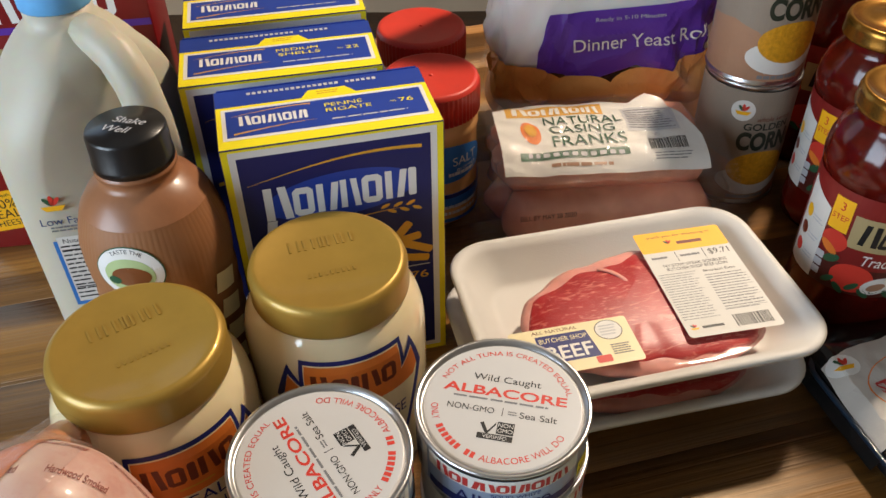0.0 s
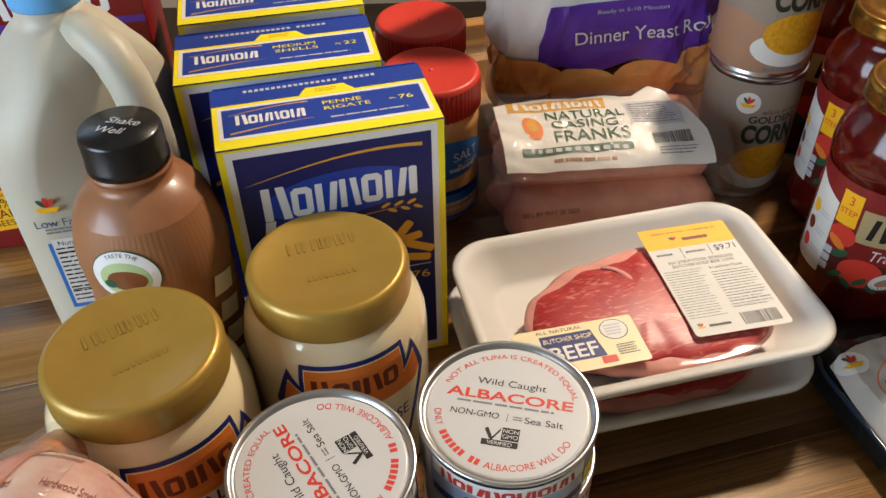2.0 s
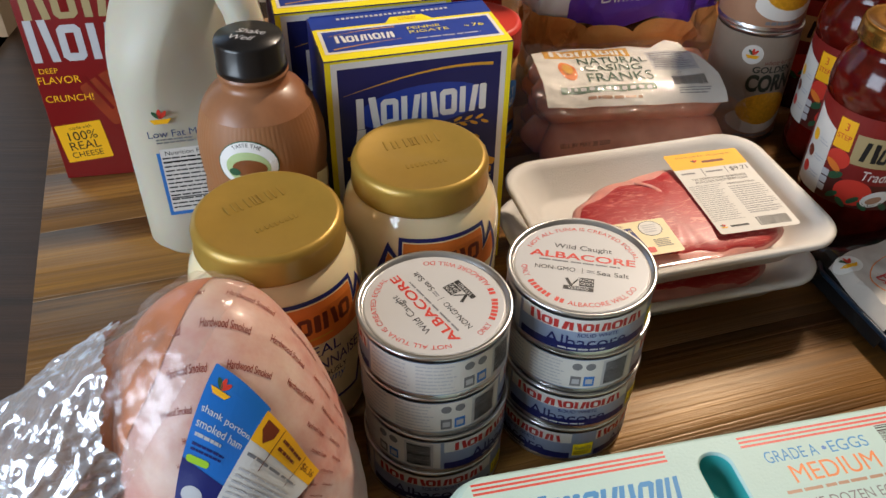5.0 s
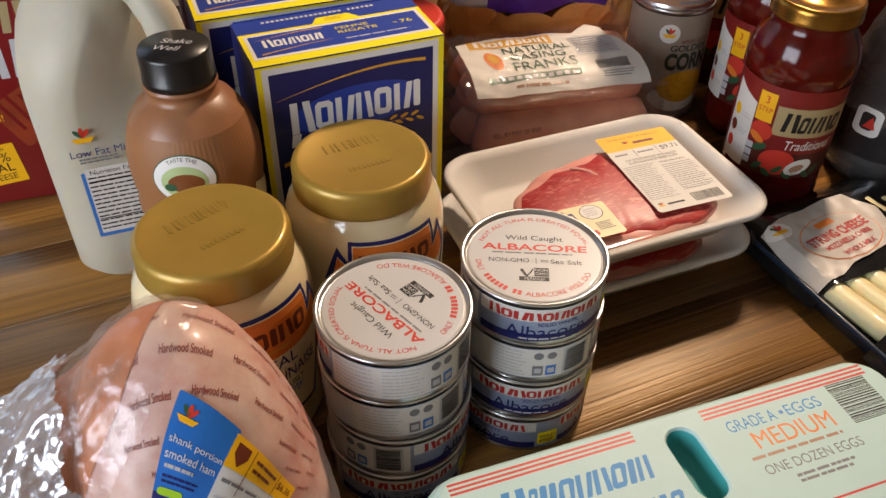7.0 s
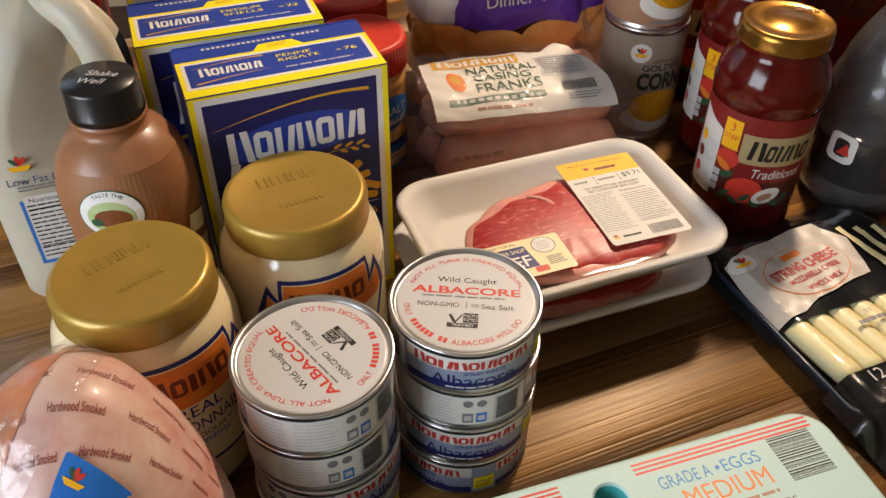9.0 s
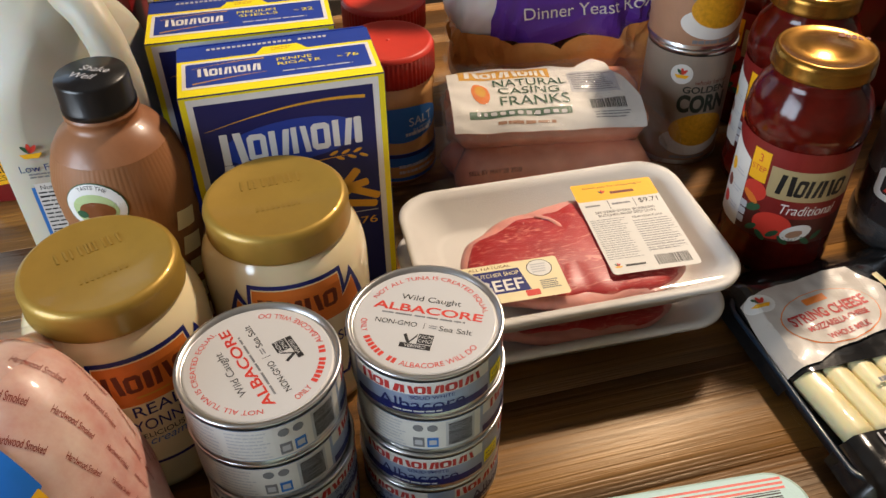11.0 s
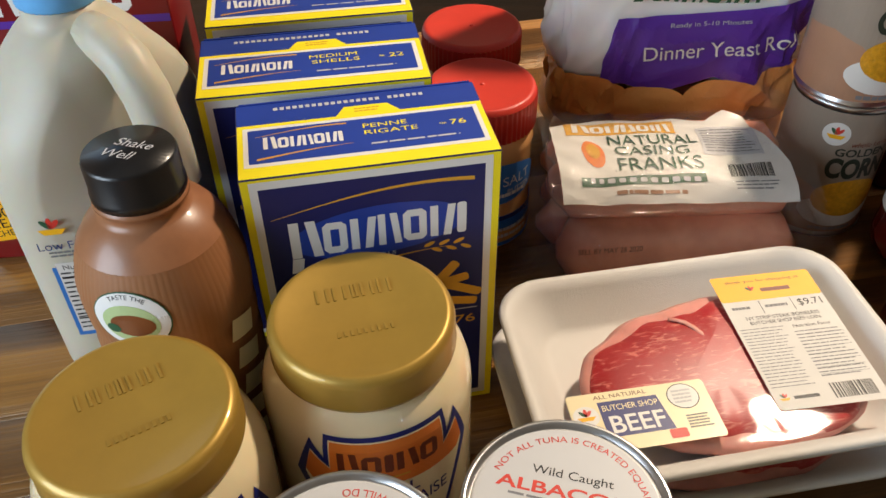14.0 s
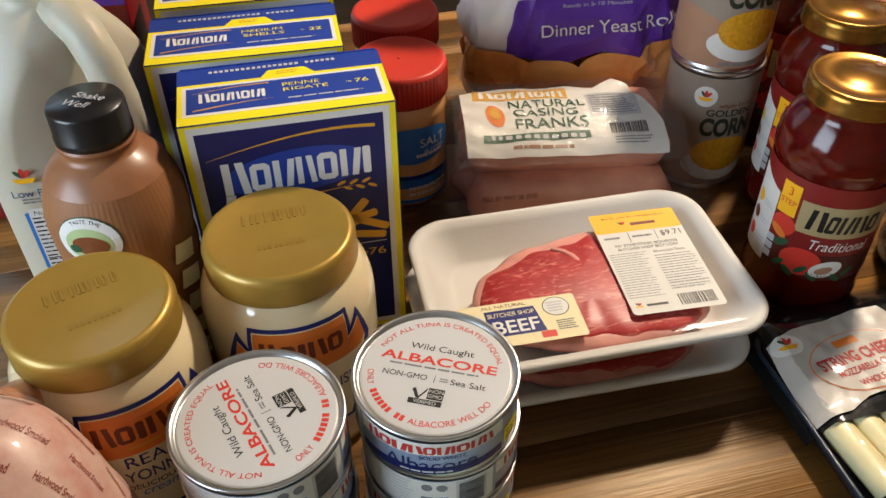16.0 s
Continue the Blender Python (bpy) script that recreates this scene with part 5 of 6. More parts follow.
# ---- bag of rolls ----
def bag_crease(c, s, z):
    k = 1 + 0.07 * noise.noise(Vector((c * 2.2, s * 2.2, z * 22))) + 0.02 * noise.noise(Vector((c * 6, s * 6, z * 40)))
    k -= 0.09 * abs(noise.noise(Vector((c * 3.5 + z * 20, s * 3.5, z * 18 - c * 2)))) ** 0.8
    return k - 0.05 * abs(noise.noise(Vector((c * 6 - z * 45, s * 6, z * 24 + c * 3)))) + 0.045


def roll_bag(m):
    t = thing("bag_of_rolls", m, "printed plastic bag of brown dinner yeast rolls", "bread bag")
    rnd = random.Random(8)
    for x in (-0.068, -0.022, 0.026, 0.070):
        for y in (-0.020, 0.026):
            for z, s in ((0.030, 1.0), (0.070, 1.0)):
                bm = bmesh.new()
                bmesh.ops.create_uvsphere(bm, u_segments=24, v_segments=14, radius=1)
                k = rnd.uniform(0.94, 1.06)
                bmesh.ops.scale(bm, vec=(0.0275 * k, 0.0265 * k, 0.031 * k), verts=bm.verts)
                for v in bm.verts:
                    v.co *= 1 + 0.05 * noise.noise(v.co * 40 + Vector((x * 90, y * 90, z * 90)))
                bmesh.ops.translate(bm, vec=(x + rnd.uniform(-0.003, 0.003), y, z + rnd.uniform(-0.004, 0.010)), verts=bm.verts)
                part("roll", bm, ROLL, t)

    def shell(z0, z1, grow, n=48):
        secs = []
        for k in range(n + 1):
            z = z0 + (z1 - z0) * k / n
            q = z / 0.27
            w = 0.101 * (1 - 0.10 * q) + grow
            d = (0.056 if z < 0.14 else 0.056 - 0.030 * ((z - 0.14) / 0.13)) + grow
            if z < 0.015:
                w, d = w - 0.008 * (1 - z / 0.015), d - 0.010 * (1 - z / 0.015)
            ring = []
            for j in range(112):
                a = 2 * math.pi * j / 112
                c, s = math.cos(a), math.sin(a)
                x, y = w * math.copysign(abs(c) ** 0.55, c), d * math.copysign(abs(s) ** 0.7, s)
                f = bag_crease(c, s, z)
                ring.append((x * f, y * f, z))
            secs.append(ring)
        return loft(secs, True, True)

    part("clear_bag", shell(0.0005, 0.098, 0.0), FILM_BAG, t, "clear lower part of the bag")
    part("printed_bag", shell(0.098, 0.270, 0.0), BAGWHITE, t, "white printed upper part, creased")

    def on(u, v, h):
        d = 0.056 if v < 0.14 else 0.056 - 0.030 * ((v - 0.14) / 0.13)
        w = 0.101 * (1 - 0.10 * v / 0.27)
        c = max(-0.999, min(0.999, u / w))
        s = -(1 - abs(c) ** (1 / 0.55 * 2)) ** 0.5
        a_c = math.copysign(abs(c) ** (1 / 0.55), c)
        s = -math.sqrt(max(0.0, 1 - a_c * a_c))
        y = -d * abs(s) ** 0.7
        f = bag_crease(a_c, s, v)
        return Vector((u * f, y * f - 0.0022 - 4 * h, v))

    sh = Sheet(lambda u, v, h: on(u, v - 0.038, h), 0.005)
    sh.poly([(-0.062, 0.136), (-0.022, 0.126), (0.020, 0.140), (0.050, 0.130), (0.086, 0.150), (0.090, 0.196), (-0.054, 0.184)], PURPLE, 1, "label_panel")
    for x, r, y in ((-0.074, 0.030, 0.121), (-0.024, 0.031, 0.114), (0.028, 0.030, 0.120), (0.074, 0.028, 0.128)):
        sh.disc(x, y, r, 0.0185, ROLL, 2, "roll_picture")
    sh.text("Dinner Yeast Rolls", 0.024, 0.1630, 0.0112, WHITE, 3, w=0.115, rot=4)
    sh.text("Ready in 5-10 Minutes", 0.010, 0.1815, 0.0040, LGREY, 3, w=0.056, rot=4)
    sh.blocks(-0.046, 0.1960, 0.040, 0.2120, [1.2, 0.4, 0.7, 0.5, 0.8, 0.7, 0.7], GREENINK, 2, 0.2, slant=0.4, inner=BAGWHITE)
    sh.poly([(-0.080, 0.230), (-0.070, 0.205), (-0.064, 0.206), (-0.071, 0.232)], GREENINK, 2, "brand_shape")
    sh.emit(t)


roll_bag(pose(0.1500, 0.6980, 0, 0, 0, 2))


# ---- cans of corn ----
def corn_can(m):
    t = thing("corn_can", m, "tall can of whole kernel golden corn, white paper label", "can", "stacked corn cans")
    r, h = 0.0378, 0.1115
    part("body", lathe([(0, 0.001), (r - 0.003, 0.001), (r - 0.002, 0), (r - 0.0004, 0), (r, 0.0008), (r, 0.0022), (r - 0.0010, 0.0035), (r - 0.0010, h - 0.0035), (r, h - 0.0022), (r, h - 0.0008), (r - 0.0006, h), (r - 0.0025, h), (r - 0.0032, h - 0.003), (0, h - 0.003)], 64), TIN, t)
    sh = Sheet(round_face(r - 0.0007, -90), 0.005)
    c = math.pi * r
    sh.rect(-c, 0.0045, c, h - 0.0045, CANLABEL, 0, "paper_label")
    sh.rect(-c, 0.0045, c, 0.030, CORNBROWN, 1, "label_band")
    sh.poly([(-0.060, 0.030), (0.0, 0.030), (-0.014, 0.044), (-0.034, 0.050), (-0.060, 0.046)], CORNBROWN, 1, "label_band")
    sh.disc(0.010, 0.0240, 0.030, 0.014, PAPER, 2, "bowl_picture")
    sh.disc(0.013, 0.0360, 0.026, 0.0165, CORNYEL, 3, "corn_picture")
    sh.bars(-0.008, 0.0055, 0.028, 0.0105, 1, GREY, 3, 0.6, 81)
    sh.disc(-0.010, 0.0900, 0.0092, 0.0092, PAPER, 2)
    store_mark(sh, -0.010, 0.0900, 0.0062, 3)
    sh.text("whole kernel", 0.017, 0.0830, 0.0042, BROWNINK, 3, w=0.030, slant=0.2)
    sh.text("GOLDEN", 0.012, 0.0760, 0.0064, DARKGREEN, 3, w=0.038, bold=0.02)
    sh.text("CORN", 0.012, 0.0625, 0.0175, DARKGREEN, 3, w=0.044, bold=0.045)
    sh.emit(t)
    return t


cc = corn_can(pose(0.2620, 0.6200, 0, 0, 0, -6))
copy_thing(cc, pose(0.2610, 0.6210, 0.1117, 0, 0, -2))


# ---- pasta sauce jars ----
def sauce_jar(m):
    t = thing("pasta_sauce_jar", m, "glass jar of red tomato pasta sauce with gold lid", "jar", "pasta sauce jars")
    prof = [(0, 0.003), (0.032, 0.003), (0.036, 0.0), (0.0405, 0.004), (0.0415, 0.012), (0.0412, 0.018), (0.0405, 0.022), (0.0405, 0.1165), (0.0418, 0.1190), (0.0422, 0.126), (0.0410, 0.136), (0.0372, 0.1465), (0.0328, 0.1525), (0.0312, 0.156), (0.0312, 0.165)]
    part("jar", lathe(prof, 72), SAUCE, t)
    part("lid", lathe([(0.0315, 0.1605), (0.0338, 0.161), (0.0342, 0.1625), (0.0336, 0.1640), (0.0336, 0.170), (0.0325, 0.1745), (0.0305, 0.1752), (0.0290, 0.1742), (0.0160, 0.1742), (0.0150, 0.1748), (0, 0.1748)], 72), BRASS, t, "gold metal twist lid")
    sh = Sheet(flat(pose(0, 0, 0.1745)))
    sh.blocks(0.006, 0.018, 0.026, 0.024, [1, 0.7, 0.8, 0.9, 0.8], BROWNINK, 1, 0.2)
    sh.emit(t)
    around = round_face(0.0407, -90)
    sh = Sheet(lambda u, v, h: around(u, 0.036 + (v - 0.024) * 1.06, h), 0.005)
    c = math.pi * 0.0407
    sh.rect(-c * 0.9, 0.024, c * 0.9, 0.098, SAUCERED, 0, "paper_label")
    sh.rect(-c * 0.9, 0.024, c * 0.9, 0.046, DARKRED, 1, "label_band")
    sh.poly([(-0.058, 0.024), (-0.031, 0.024), (-0.031, 0.080), (-0.058, 0.090)], PAPER, 2, "label_panel")
    for y, k in ((0.066, TAGYELLOW), (0.052, BROWNINK), (0.038, RED)):
        sh.disc(-0.050, y, 0.0042, 0.0048, k, 3, "ingredient_picture")
        sh.bars(-0.044, y - 0.003, -0.033, y + 0.002, 2, LGREY, 3, 0.4, int(y * 1000))
    sh.rect(-0.030, 0.068, -0.016, 0.092, TAGYELLOW, 3, "label_tag")
    sh.text("3", -0.023, 0.086, 0.006, RED, 4)
    sh.text("STEP", -0.023, 0.078, 0.0040, RED, 4)
    sh.disc(-0.022, 0.060, 0.009, 0.008, RED, 3, "tomato_picture")
    sh.disc(-0.020, 0.047, 0.006, 0.003, GREENINK, 4, "leaf_picture", 30)
    sh.disc(-0.024, 0.054, 0.007, 0.003, ORANGE, 4, "leaf_picture", -30)
    sh.rect(-0.014, 0.060, 0.050, 0.084, CORNCREAM, 2, "label_panel")
    sh.blocks(-0.008, 0.0640, 0.040, 0.0800, [1.1, 0.7, 0.8, 0.9, 0.9], BLACK, 3, 0.14, slant=0.15, inner=CORNCREAM)
    sh.rect(-0.014, 0.0455, 0.050, 0.060, SAUCERED, 2, "label_band")
    sh.text("Traditional", 0.018, 0.0530, 0.0078, WHITE, 3, w=0.040, slant=0.2)
    sh.disc(-0.004, 0.037, 0.014, 0.011, RED, 3, "tomato_picture")
    sh.disc(0.014, 0.034, 0.011, 0.0065, WHITE, 4, "mushroom_picture", 20)
    sh.disc(0.013, 0.033, 0.006, 0.003, CORNBROWN, 5, "mushroom_picture", 20)
    for k in range(7):
        sh.disc(-0.018 + 0.008 * k, 0.029 + 0.002 * (-1) ** k, 0.005, 0.0022, GREENINK, 4, "leaf_picture", 40 * (-1) ** k)
    for k in range(3):
        sh.rect(-0.031, 0.030 + 0.0065 * k, -0.025, 0.0355 + 0.0065 * k, LGREY, 5, "fact_box", 0.001)
    sh.emit(t)
    return t


sj = sauce_jar(pose(0.3075, 0.4690, 0, 0, 0, -22))
copy_thing(sj, pose(0.3350, 0.5690, 0, 0, 0, -30))
copy_thing(sj, pose(0.3420, 0.6780, 0, 0, 0, -20))


# ---- drink bottle ----
def drink_bottle(m):
    t = thing("sports_drink_bottle", m, "half-empty hazy clear sports drink bottle with dark wrap", "bottle")
    squat = lambda prof: [(r * 1.2, z * 0.95) for r, z in prof]
    part("bottle", lathe(squat([(0, 0.004), (0.026, 0.004), (0.031, 0.0), (0.0365, 0.005), (0.0380, 0.014), (0.0375, 0.024), (0.0360, 0.030), (0.0360, 0.098), (0.0385, 0.104), (0.0385, 0.112), (0.0365, 0.120), (0.0345, 0.128), (0.0335, 0.136), (0.0290, 0.152), (0.0230, 0.168), (0.0185, 0.178), (0.0175, 0.190)]), 64), CLEARPET, t)
    part("drink", lathe(squat([(0, 0.006), (0.0305, 0.006), (0.0366, 0.014), (0.0358, 0.028), (0.0350, 0.060), (0, 0.060)]), 48), DARKDRINK, t, "dark drink left in the bottle")
    part("cap", lathe(squat([(0.0175, 0.186), (0.0195, 0.187), (0.0195, 0.203), (0.018, 0.205), (0, 0.205)]), 64, 0.0002, 40), LGREY, t, "grey screw cap")
    wrap = round_face(0.0435, -90)
    sh = Sheet(lambda u, v, h: wrap(u, v * 0.76, h), 0.005)
    sh.rect(-0.112, 0.030, 0.112, 0.082, DARKDRINK, 1, "wrap_label")
    sh.poly([(-0.040, 0.082), (-0.030, 0.094), (-0.012, 0.088), (0.006, 0.094), (0.020, 0.078), (-0.040, 0.078)], DARKDRINK, 1, "wrap_label")
    sh.rect(-0.036, 0.062, -0.012, 0.096, WHITE, 2, "brand_shape", 0.007)
    sh.rect(-0.030, 0.069, -0.018, 0.090, DARKDRINK, 3, "brand_shape", 0.004)
    sh.poly([(-0.027, 0.072), (-0.016, 0.072), (-0.020, 0.087)], RED, 4, "brand_shape")
    sh.emit(t)


drink_bottle(pose(0.4220, 0.4860, 0, 0, 0, -30))


# ---- snack bag ----
def snack_bag(m):
    t = thing("snack_bag", m, "dark red snack bag with a white band behind the jars", "bag")
    secs = []
    for k in range(41):
        z = 0.001 + 0.279 * k / 40
        q = z / 0.28
        d = 0.046 * math.sin(math.pi * (0.10 + 0.88 * q)) ** 0.6 + 0.001
        ring = []
        for j in range(80):
            a = 2 * math.pi * j / 80
            c, sn = math.cos(a), math.sin(a)
            f = 1 + 0.06 * noise.noise(Vector((c * 2.5, sn * 2.5, z * 18))) - 0.05 * abs(noise.noise(Vector((c * 5 + z * 30, sn * 5, z * 14))))
            ring.append((0.105 * math.copysign(abs(c) ** 0.7, c) * f, d * math.copysign(abs(sn) ** 0.8, sn) * f, z))
        secs.append(ring)
    part("bag_film", loft(secs), SNACKRED, t)

    def on(u, v, h):
        q = v / 0.28
        d = 0.046 * math.sin(math.pi * (0.10 + 0.88 * q)) ** 0.6 + 0.001
        c = max(-0.98, min(0.98, u / 0.105))
        ac = math.copysign(abs(c) ** (1 / 0.7), c)
        sn = -math.sqrt(max(0.0, 1 - ac * ac))
        f = 1 + 0.06 * noise.noise(Vector((ac * 2.5, sn * 2.5, v * 18))) - 0.05 * abs(noise.noise(Vector((ac * 5 + v * 30, sn * 5, v * 14))))
        return Vector((u * f, -d * abs(sn) ** 0.8 * f - 0.0015 - 3 * h, v))

    sh = Sheet(on, 0.006)
    sh.poly([(-0.080, 0.150), (-0.020, 0.166), (0.040, 0.172), (0.085, 0.166), (0.085, 0.225), (-0.080, 0.225)], PAPER, 1, "label_panel")
    sh.poly([(-0.080, 0.142), (-0.020, 0.158), (0.040, 0.164), (0.085, 0.158), (0.085, 0.166), (0.040, 0.172), (-0.020, 0.166), (-0.080, 0.150)], RED, 2, "label_band")
    sh.blocks(-0.060, 0.080, 0.070, 0.125, [1, 0.8, 1, 0.7, 1, 0.9], DARKRED, 1, 0.25, slant=0.3)
    sh.emit(t)


snack_bag(pose(0.5000, 0.6900, 0, 0, 0, -14))


# ---- string cheese ----
def cheese_pack(m):
    """Local x across the pack, y from its top edge downwards (negative)."""
    t = thing("string_cheese_pack", m, "black tray pack of string cheese sticks in glossy film", "cheese")
    W, L = 0.165, 0.235

    def ring(w, l, r, z):
        return [(W / 2 + x, -L / 2 + y, z) for x, y in rounded(w, l, r, 6)]

    part("tray", loft([ring(W - 0.022, L - 0.085, 0.012, 0.0005), ring(W - 0.012, L - 0.075, 0.014, 0.012), ring(W - 0.006, L - 0.070, 0.015, 0.018), ring(W - 0.012, L - 0.078, 0.013, 0.018), ring(W - 0.020, L - 0.088, 0.012, 0.006)]), DARKTRAY, t, "dark slate plastic tray")
    for k in range(8):
        x = 0.0195 + 0.0186 * k
        pts = [(x + 0.0006 * j, -0.112 - 0.0058 * j, 0.0160) for j in range(11)]
        part("cheese_stick", tube(pts, [0.0084] + [0.0103] * 9 + [0.0094], 14, 0.8), CHEESE, t)

    def film(name, y0, y1, material, z_at, n=22, label=""):
        bm = bmesh.new()
        g = []
        for j in range(n + 1):
            row = []
            for i in range(n + 1):
                x, y = 0.001 + (W - 0.002) * i / n, y0 + (y1 - y0) * j / n
                row.append(bm.verts.new((x, y, z_at(x, y))))
            g.append(row)
        for j in range(n):
            for i in range(n):
                bm.faces.new((g[j][i], g[j][i + 1], g[j + 1][i + 1], g[j + 1][i]))
        return part(name, bm, material, t, label)

    def height(x, y):
        e = min(x, W - x) / 0.016
        d = min(-y, L + y) / 0.035
        q = max(0.0, min(1.0, e)) ** 0.6 * max(0.0, min(1.0, d)) ** 0.8
        return 0.0012 + 0.0242 * q + 0.0016 * q * noise.noise(Vector((x * 50, y * 50, 0))) + 0.0010 * noise.noise(Vector((x * 90, y * 90, 5)))

    film("black_film_top", -0.001, -0.119, BLACKFILM, height, label="glossy black printed film")
    film("clear_window", -0.119, -0.170, FILM, height, label="clear film window")
    film("black_film_foot", -0.170, -L + 0.001, BLACKFILM, height, label="glossy black printed film")
    sh = Sheet(lambda u, v, h: Vector((u, v, height(u, v) + 2.5 * h + 0.0004)), 0.004)
    sh.poly([(0.009, -0.050), (0.030, -0.044), (0.055, -0.042), (0.080, -0.037), (0.098, -0.038), (0.112, -0.062), (0.108, -0.080), (0.102, -0.099), (0.080, -0.101), (0.062, -0.105), (0.046, -0.107), (0.030, -0.114), (0.005, -0.116)], CHEESEPAPER, 2, "paper_label")
    sh.disc(0.0195, -0.0560, 0.0105, 0.0090, WHITE, 3)
    store_mark(sh, 0.0195, -0.0560, 0.0070, 4)
    sh.disc(0.060, -0.079, 0.038, 0.024, ORANGE, 3, "label_ring", 8)
    sh.disc(0.060, -0.079, 0.0372, 0.0232, CHEESEPAPER, 4, "label_ring", 8)
    sh.rect(0.048, -0.0660, 0.066, -0.0600, ORANGE, 5, "brand_shape", 0, 8)
    sh.text("STRING CHEESE", 0.060, -0.0750, 0.0095, CANRED, 5, w=0.064, rot=8, bold=0.03)
    sh.text("MOZZARELLA CHEESE", 0.062, -0.0850, 0.0050, CANRED, 5, w=0.050, rot=8, bold=0.02)
    sh.text("WHOLE MILK", 0.064, -0.0945, 0.0050, CANRED, 5, w=0.034, rot=8, bold=0.02)
    sh.text("12", 0.034, -0.1770, 0.0090, LGREY, 2)
    sh.text("INDIVIDUALLY", 0.058, -0.1755, 0.0030, LGREY, 2)
    sh.text("WRAPPED", 0.054, -0.1800, 0.0030, LGREY, 2)
    sh.text("STICKS", 0.052, -0.1845, 0.0030, LGREY, 2)
    sh.text("12 - 0.83 OZ (24g)", 0.075, -0.1960, 0.0045, LGREY, 2, w=0.040)
    sh.text("NET WT 10 OZ", 0.075, -0.2030, 0.0045, LGREY, 2, w=0.036)
    sh.text("BY", 0.070, -0.1300, 0.0040, GREY, 3)
    sh.bars(0.056, -0.1400, 0.082, -0.1350, 1, GREY, 3, 0.7, 91)
    sh.emit(t)
    # slivers of white label lettering past the window's far corner
    sh = Sheet(lambda u, v, h: Vector((u, v, height(u, v) + 2.5 * h + 0.0004)), 0.004)
    for k in range(3):
        sh.poly([(0.112 + 0.014 * k, -0.050 - 0.004 * k), (0.117 + 0.014 * k, -0.049 - 0.004 * k), (0.126 + 0.012 * k, -0.110), (0.119 + 0.012 * k, -0.112)], CHEESE, 2, "window_strip")
    sh.emit(t)


cheese_pack(pose(0.2370, 0.4240, 0, 0, 0, 15))


# ---- ham ----
HAM_C, HAM_A = Vector((-0.1388, 0.1640, 0.0595)), Vector((0.0608, 0.1176, 0.0600))
HAM_TURN = Euler((1.1844, 0, 0.385), "XYZ").to_matrix()
HAM_BACK = HAM_TURN.transposed()


def ham_point(d, h=0.0):
    """A point of the ham's skin in the direction d from its middle."""
    d = d.normalized()
    e = HAM_BACK @ d
    k = 1 / math.sqrt((e.x / HAM_A.x) ** 2 + (e.y / HAM_A.y) ** 2 + (e.z / HAM_A.z) ** 2)
    k *= 1 + 0.03 * noise.noise(d * 2.2 + Vector((4, 1, 0))) + 0.014 * noise.noise(d * 5.5)
    return d * (k + h)


HAM_TIP, HAM_FOOT = Vector((-0.0236, 0.0985, 0.0375)), Vector((-0.0907, 0.0080, -0.0045))
HAM_SIDE = Vector((-0.662, 0.371, 0.651)).normalized()


def ham_flank(grow, fold, waves, fine=6):
    """The rind side: a taut skin drawn from the ham's tip to the table, with folds along it."""
    bm = bmesh.new()
    bmesh.ops.create_icosphere(bm, subdivisions=3, radius=1)
    pts = []
    for v in bm.verts:
        d = v.co.normalized()
        pts.append(HAM_TIP + d * 0.0215)
        pts.append(HAM_FOOT + d * 0.0550)
        if d.dot(HAM_SIDE) > 0.799 + 0.02:
            pts.append(ham_point(d))
    bm.free()
    bm = bmesh.new()
    for p in pts:
        bm.verts.new((p.x, p.y, max(p.z, -HAM_C.z + 0.0005)))
    bmesh.ops.convex_hull(bm, input=bm.verts, use_existing_faces=False)
    mid = sum(pts, Vector()) / len(pts)
    bm.normal_update()
    nor = np.array([f.normal[:] for f in bm.faces])
    off = np.array([f.normal.dot(f.verts[0].co - mid) for f in bm.faces])
    bm.free()
    nor, off = nor * np.sign(off)[:, None], np.abs(off)
    bm = bmesh.new()
    bmesh.ops.create_icosphere(bm, subdivisions=fine, radius=1)
    dirs = np.array([v.co[:] for v in bm.verts])
    den = dirs @ nor.T
    rad = np.where(den > 1e-4, off[None, :] / np.maximum(den, 1e-4), 9.0).min(axis=1)
    ax = (HAM_FOOT - HAM_TIP).normalized()
    for v, r in zip(bm.verts, rad):
        d = v.co.normalized()
        p = mid + d * float(r)
        along = p.dot(ax)
        s = p - ax * along
        q = (p - HAM_TIP).dot(ax) / (HAM_FOOT - HAM_TIP).length
        big = 1 - 2.6 * abs(noise.noise(s * waves + ax * along * waves * 0.22 + Vector((3, 1, 7))))
        small = 1 - 2.6 * abs(noise.noise(s * waves * 2.6 + ax * along * waves * 0.9 + Vector((1, 9, 2))))
        f = 0.6 * big + 0.35 * small + 0.25 * noise.noise(p * waves * 3.2)
        p = p + d * (grow + fold * f * (0.35 + 0.65 * min(1.0, max(0.0, q))))
        v.co = Vector((p.x, p.y, max(p.z, -HAM_C.z + 0.0005)))
    return bm


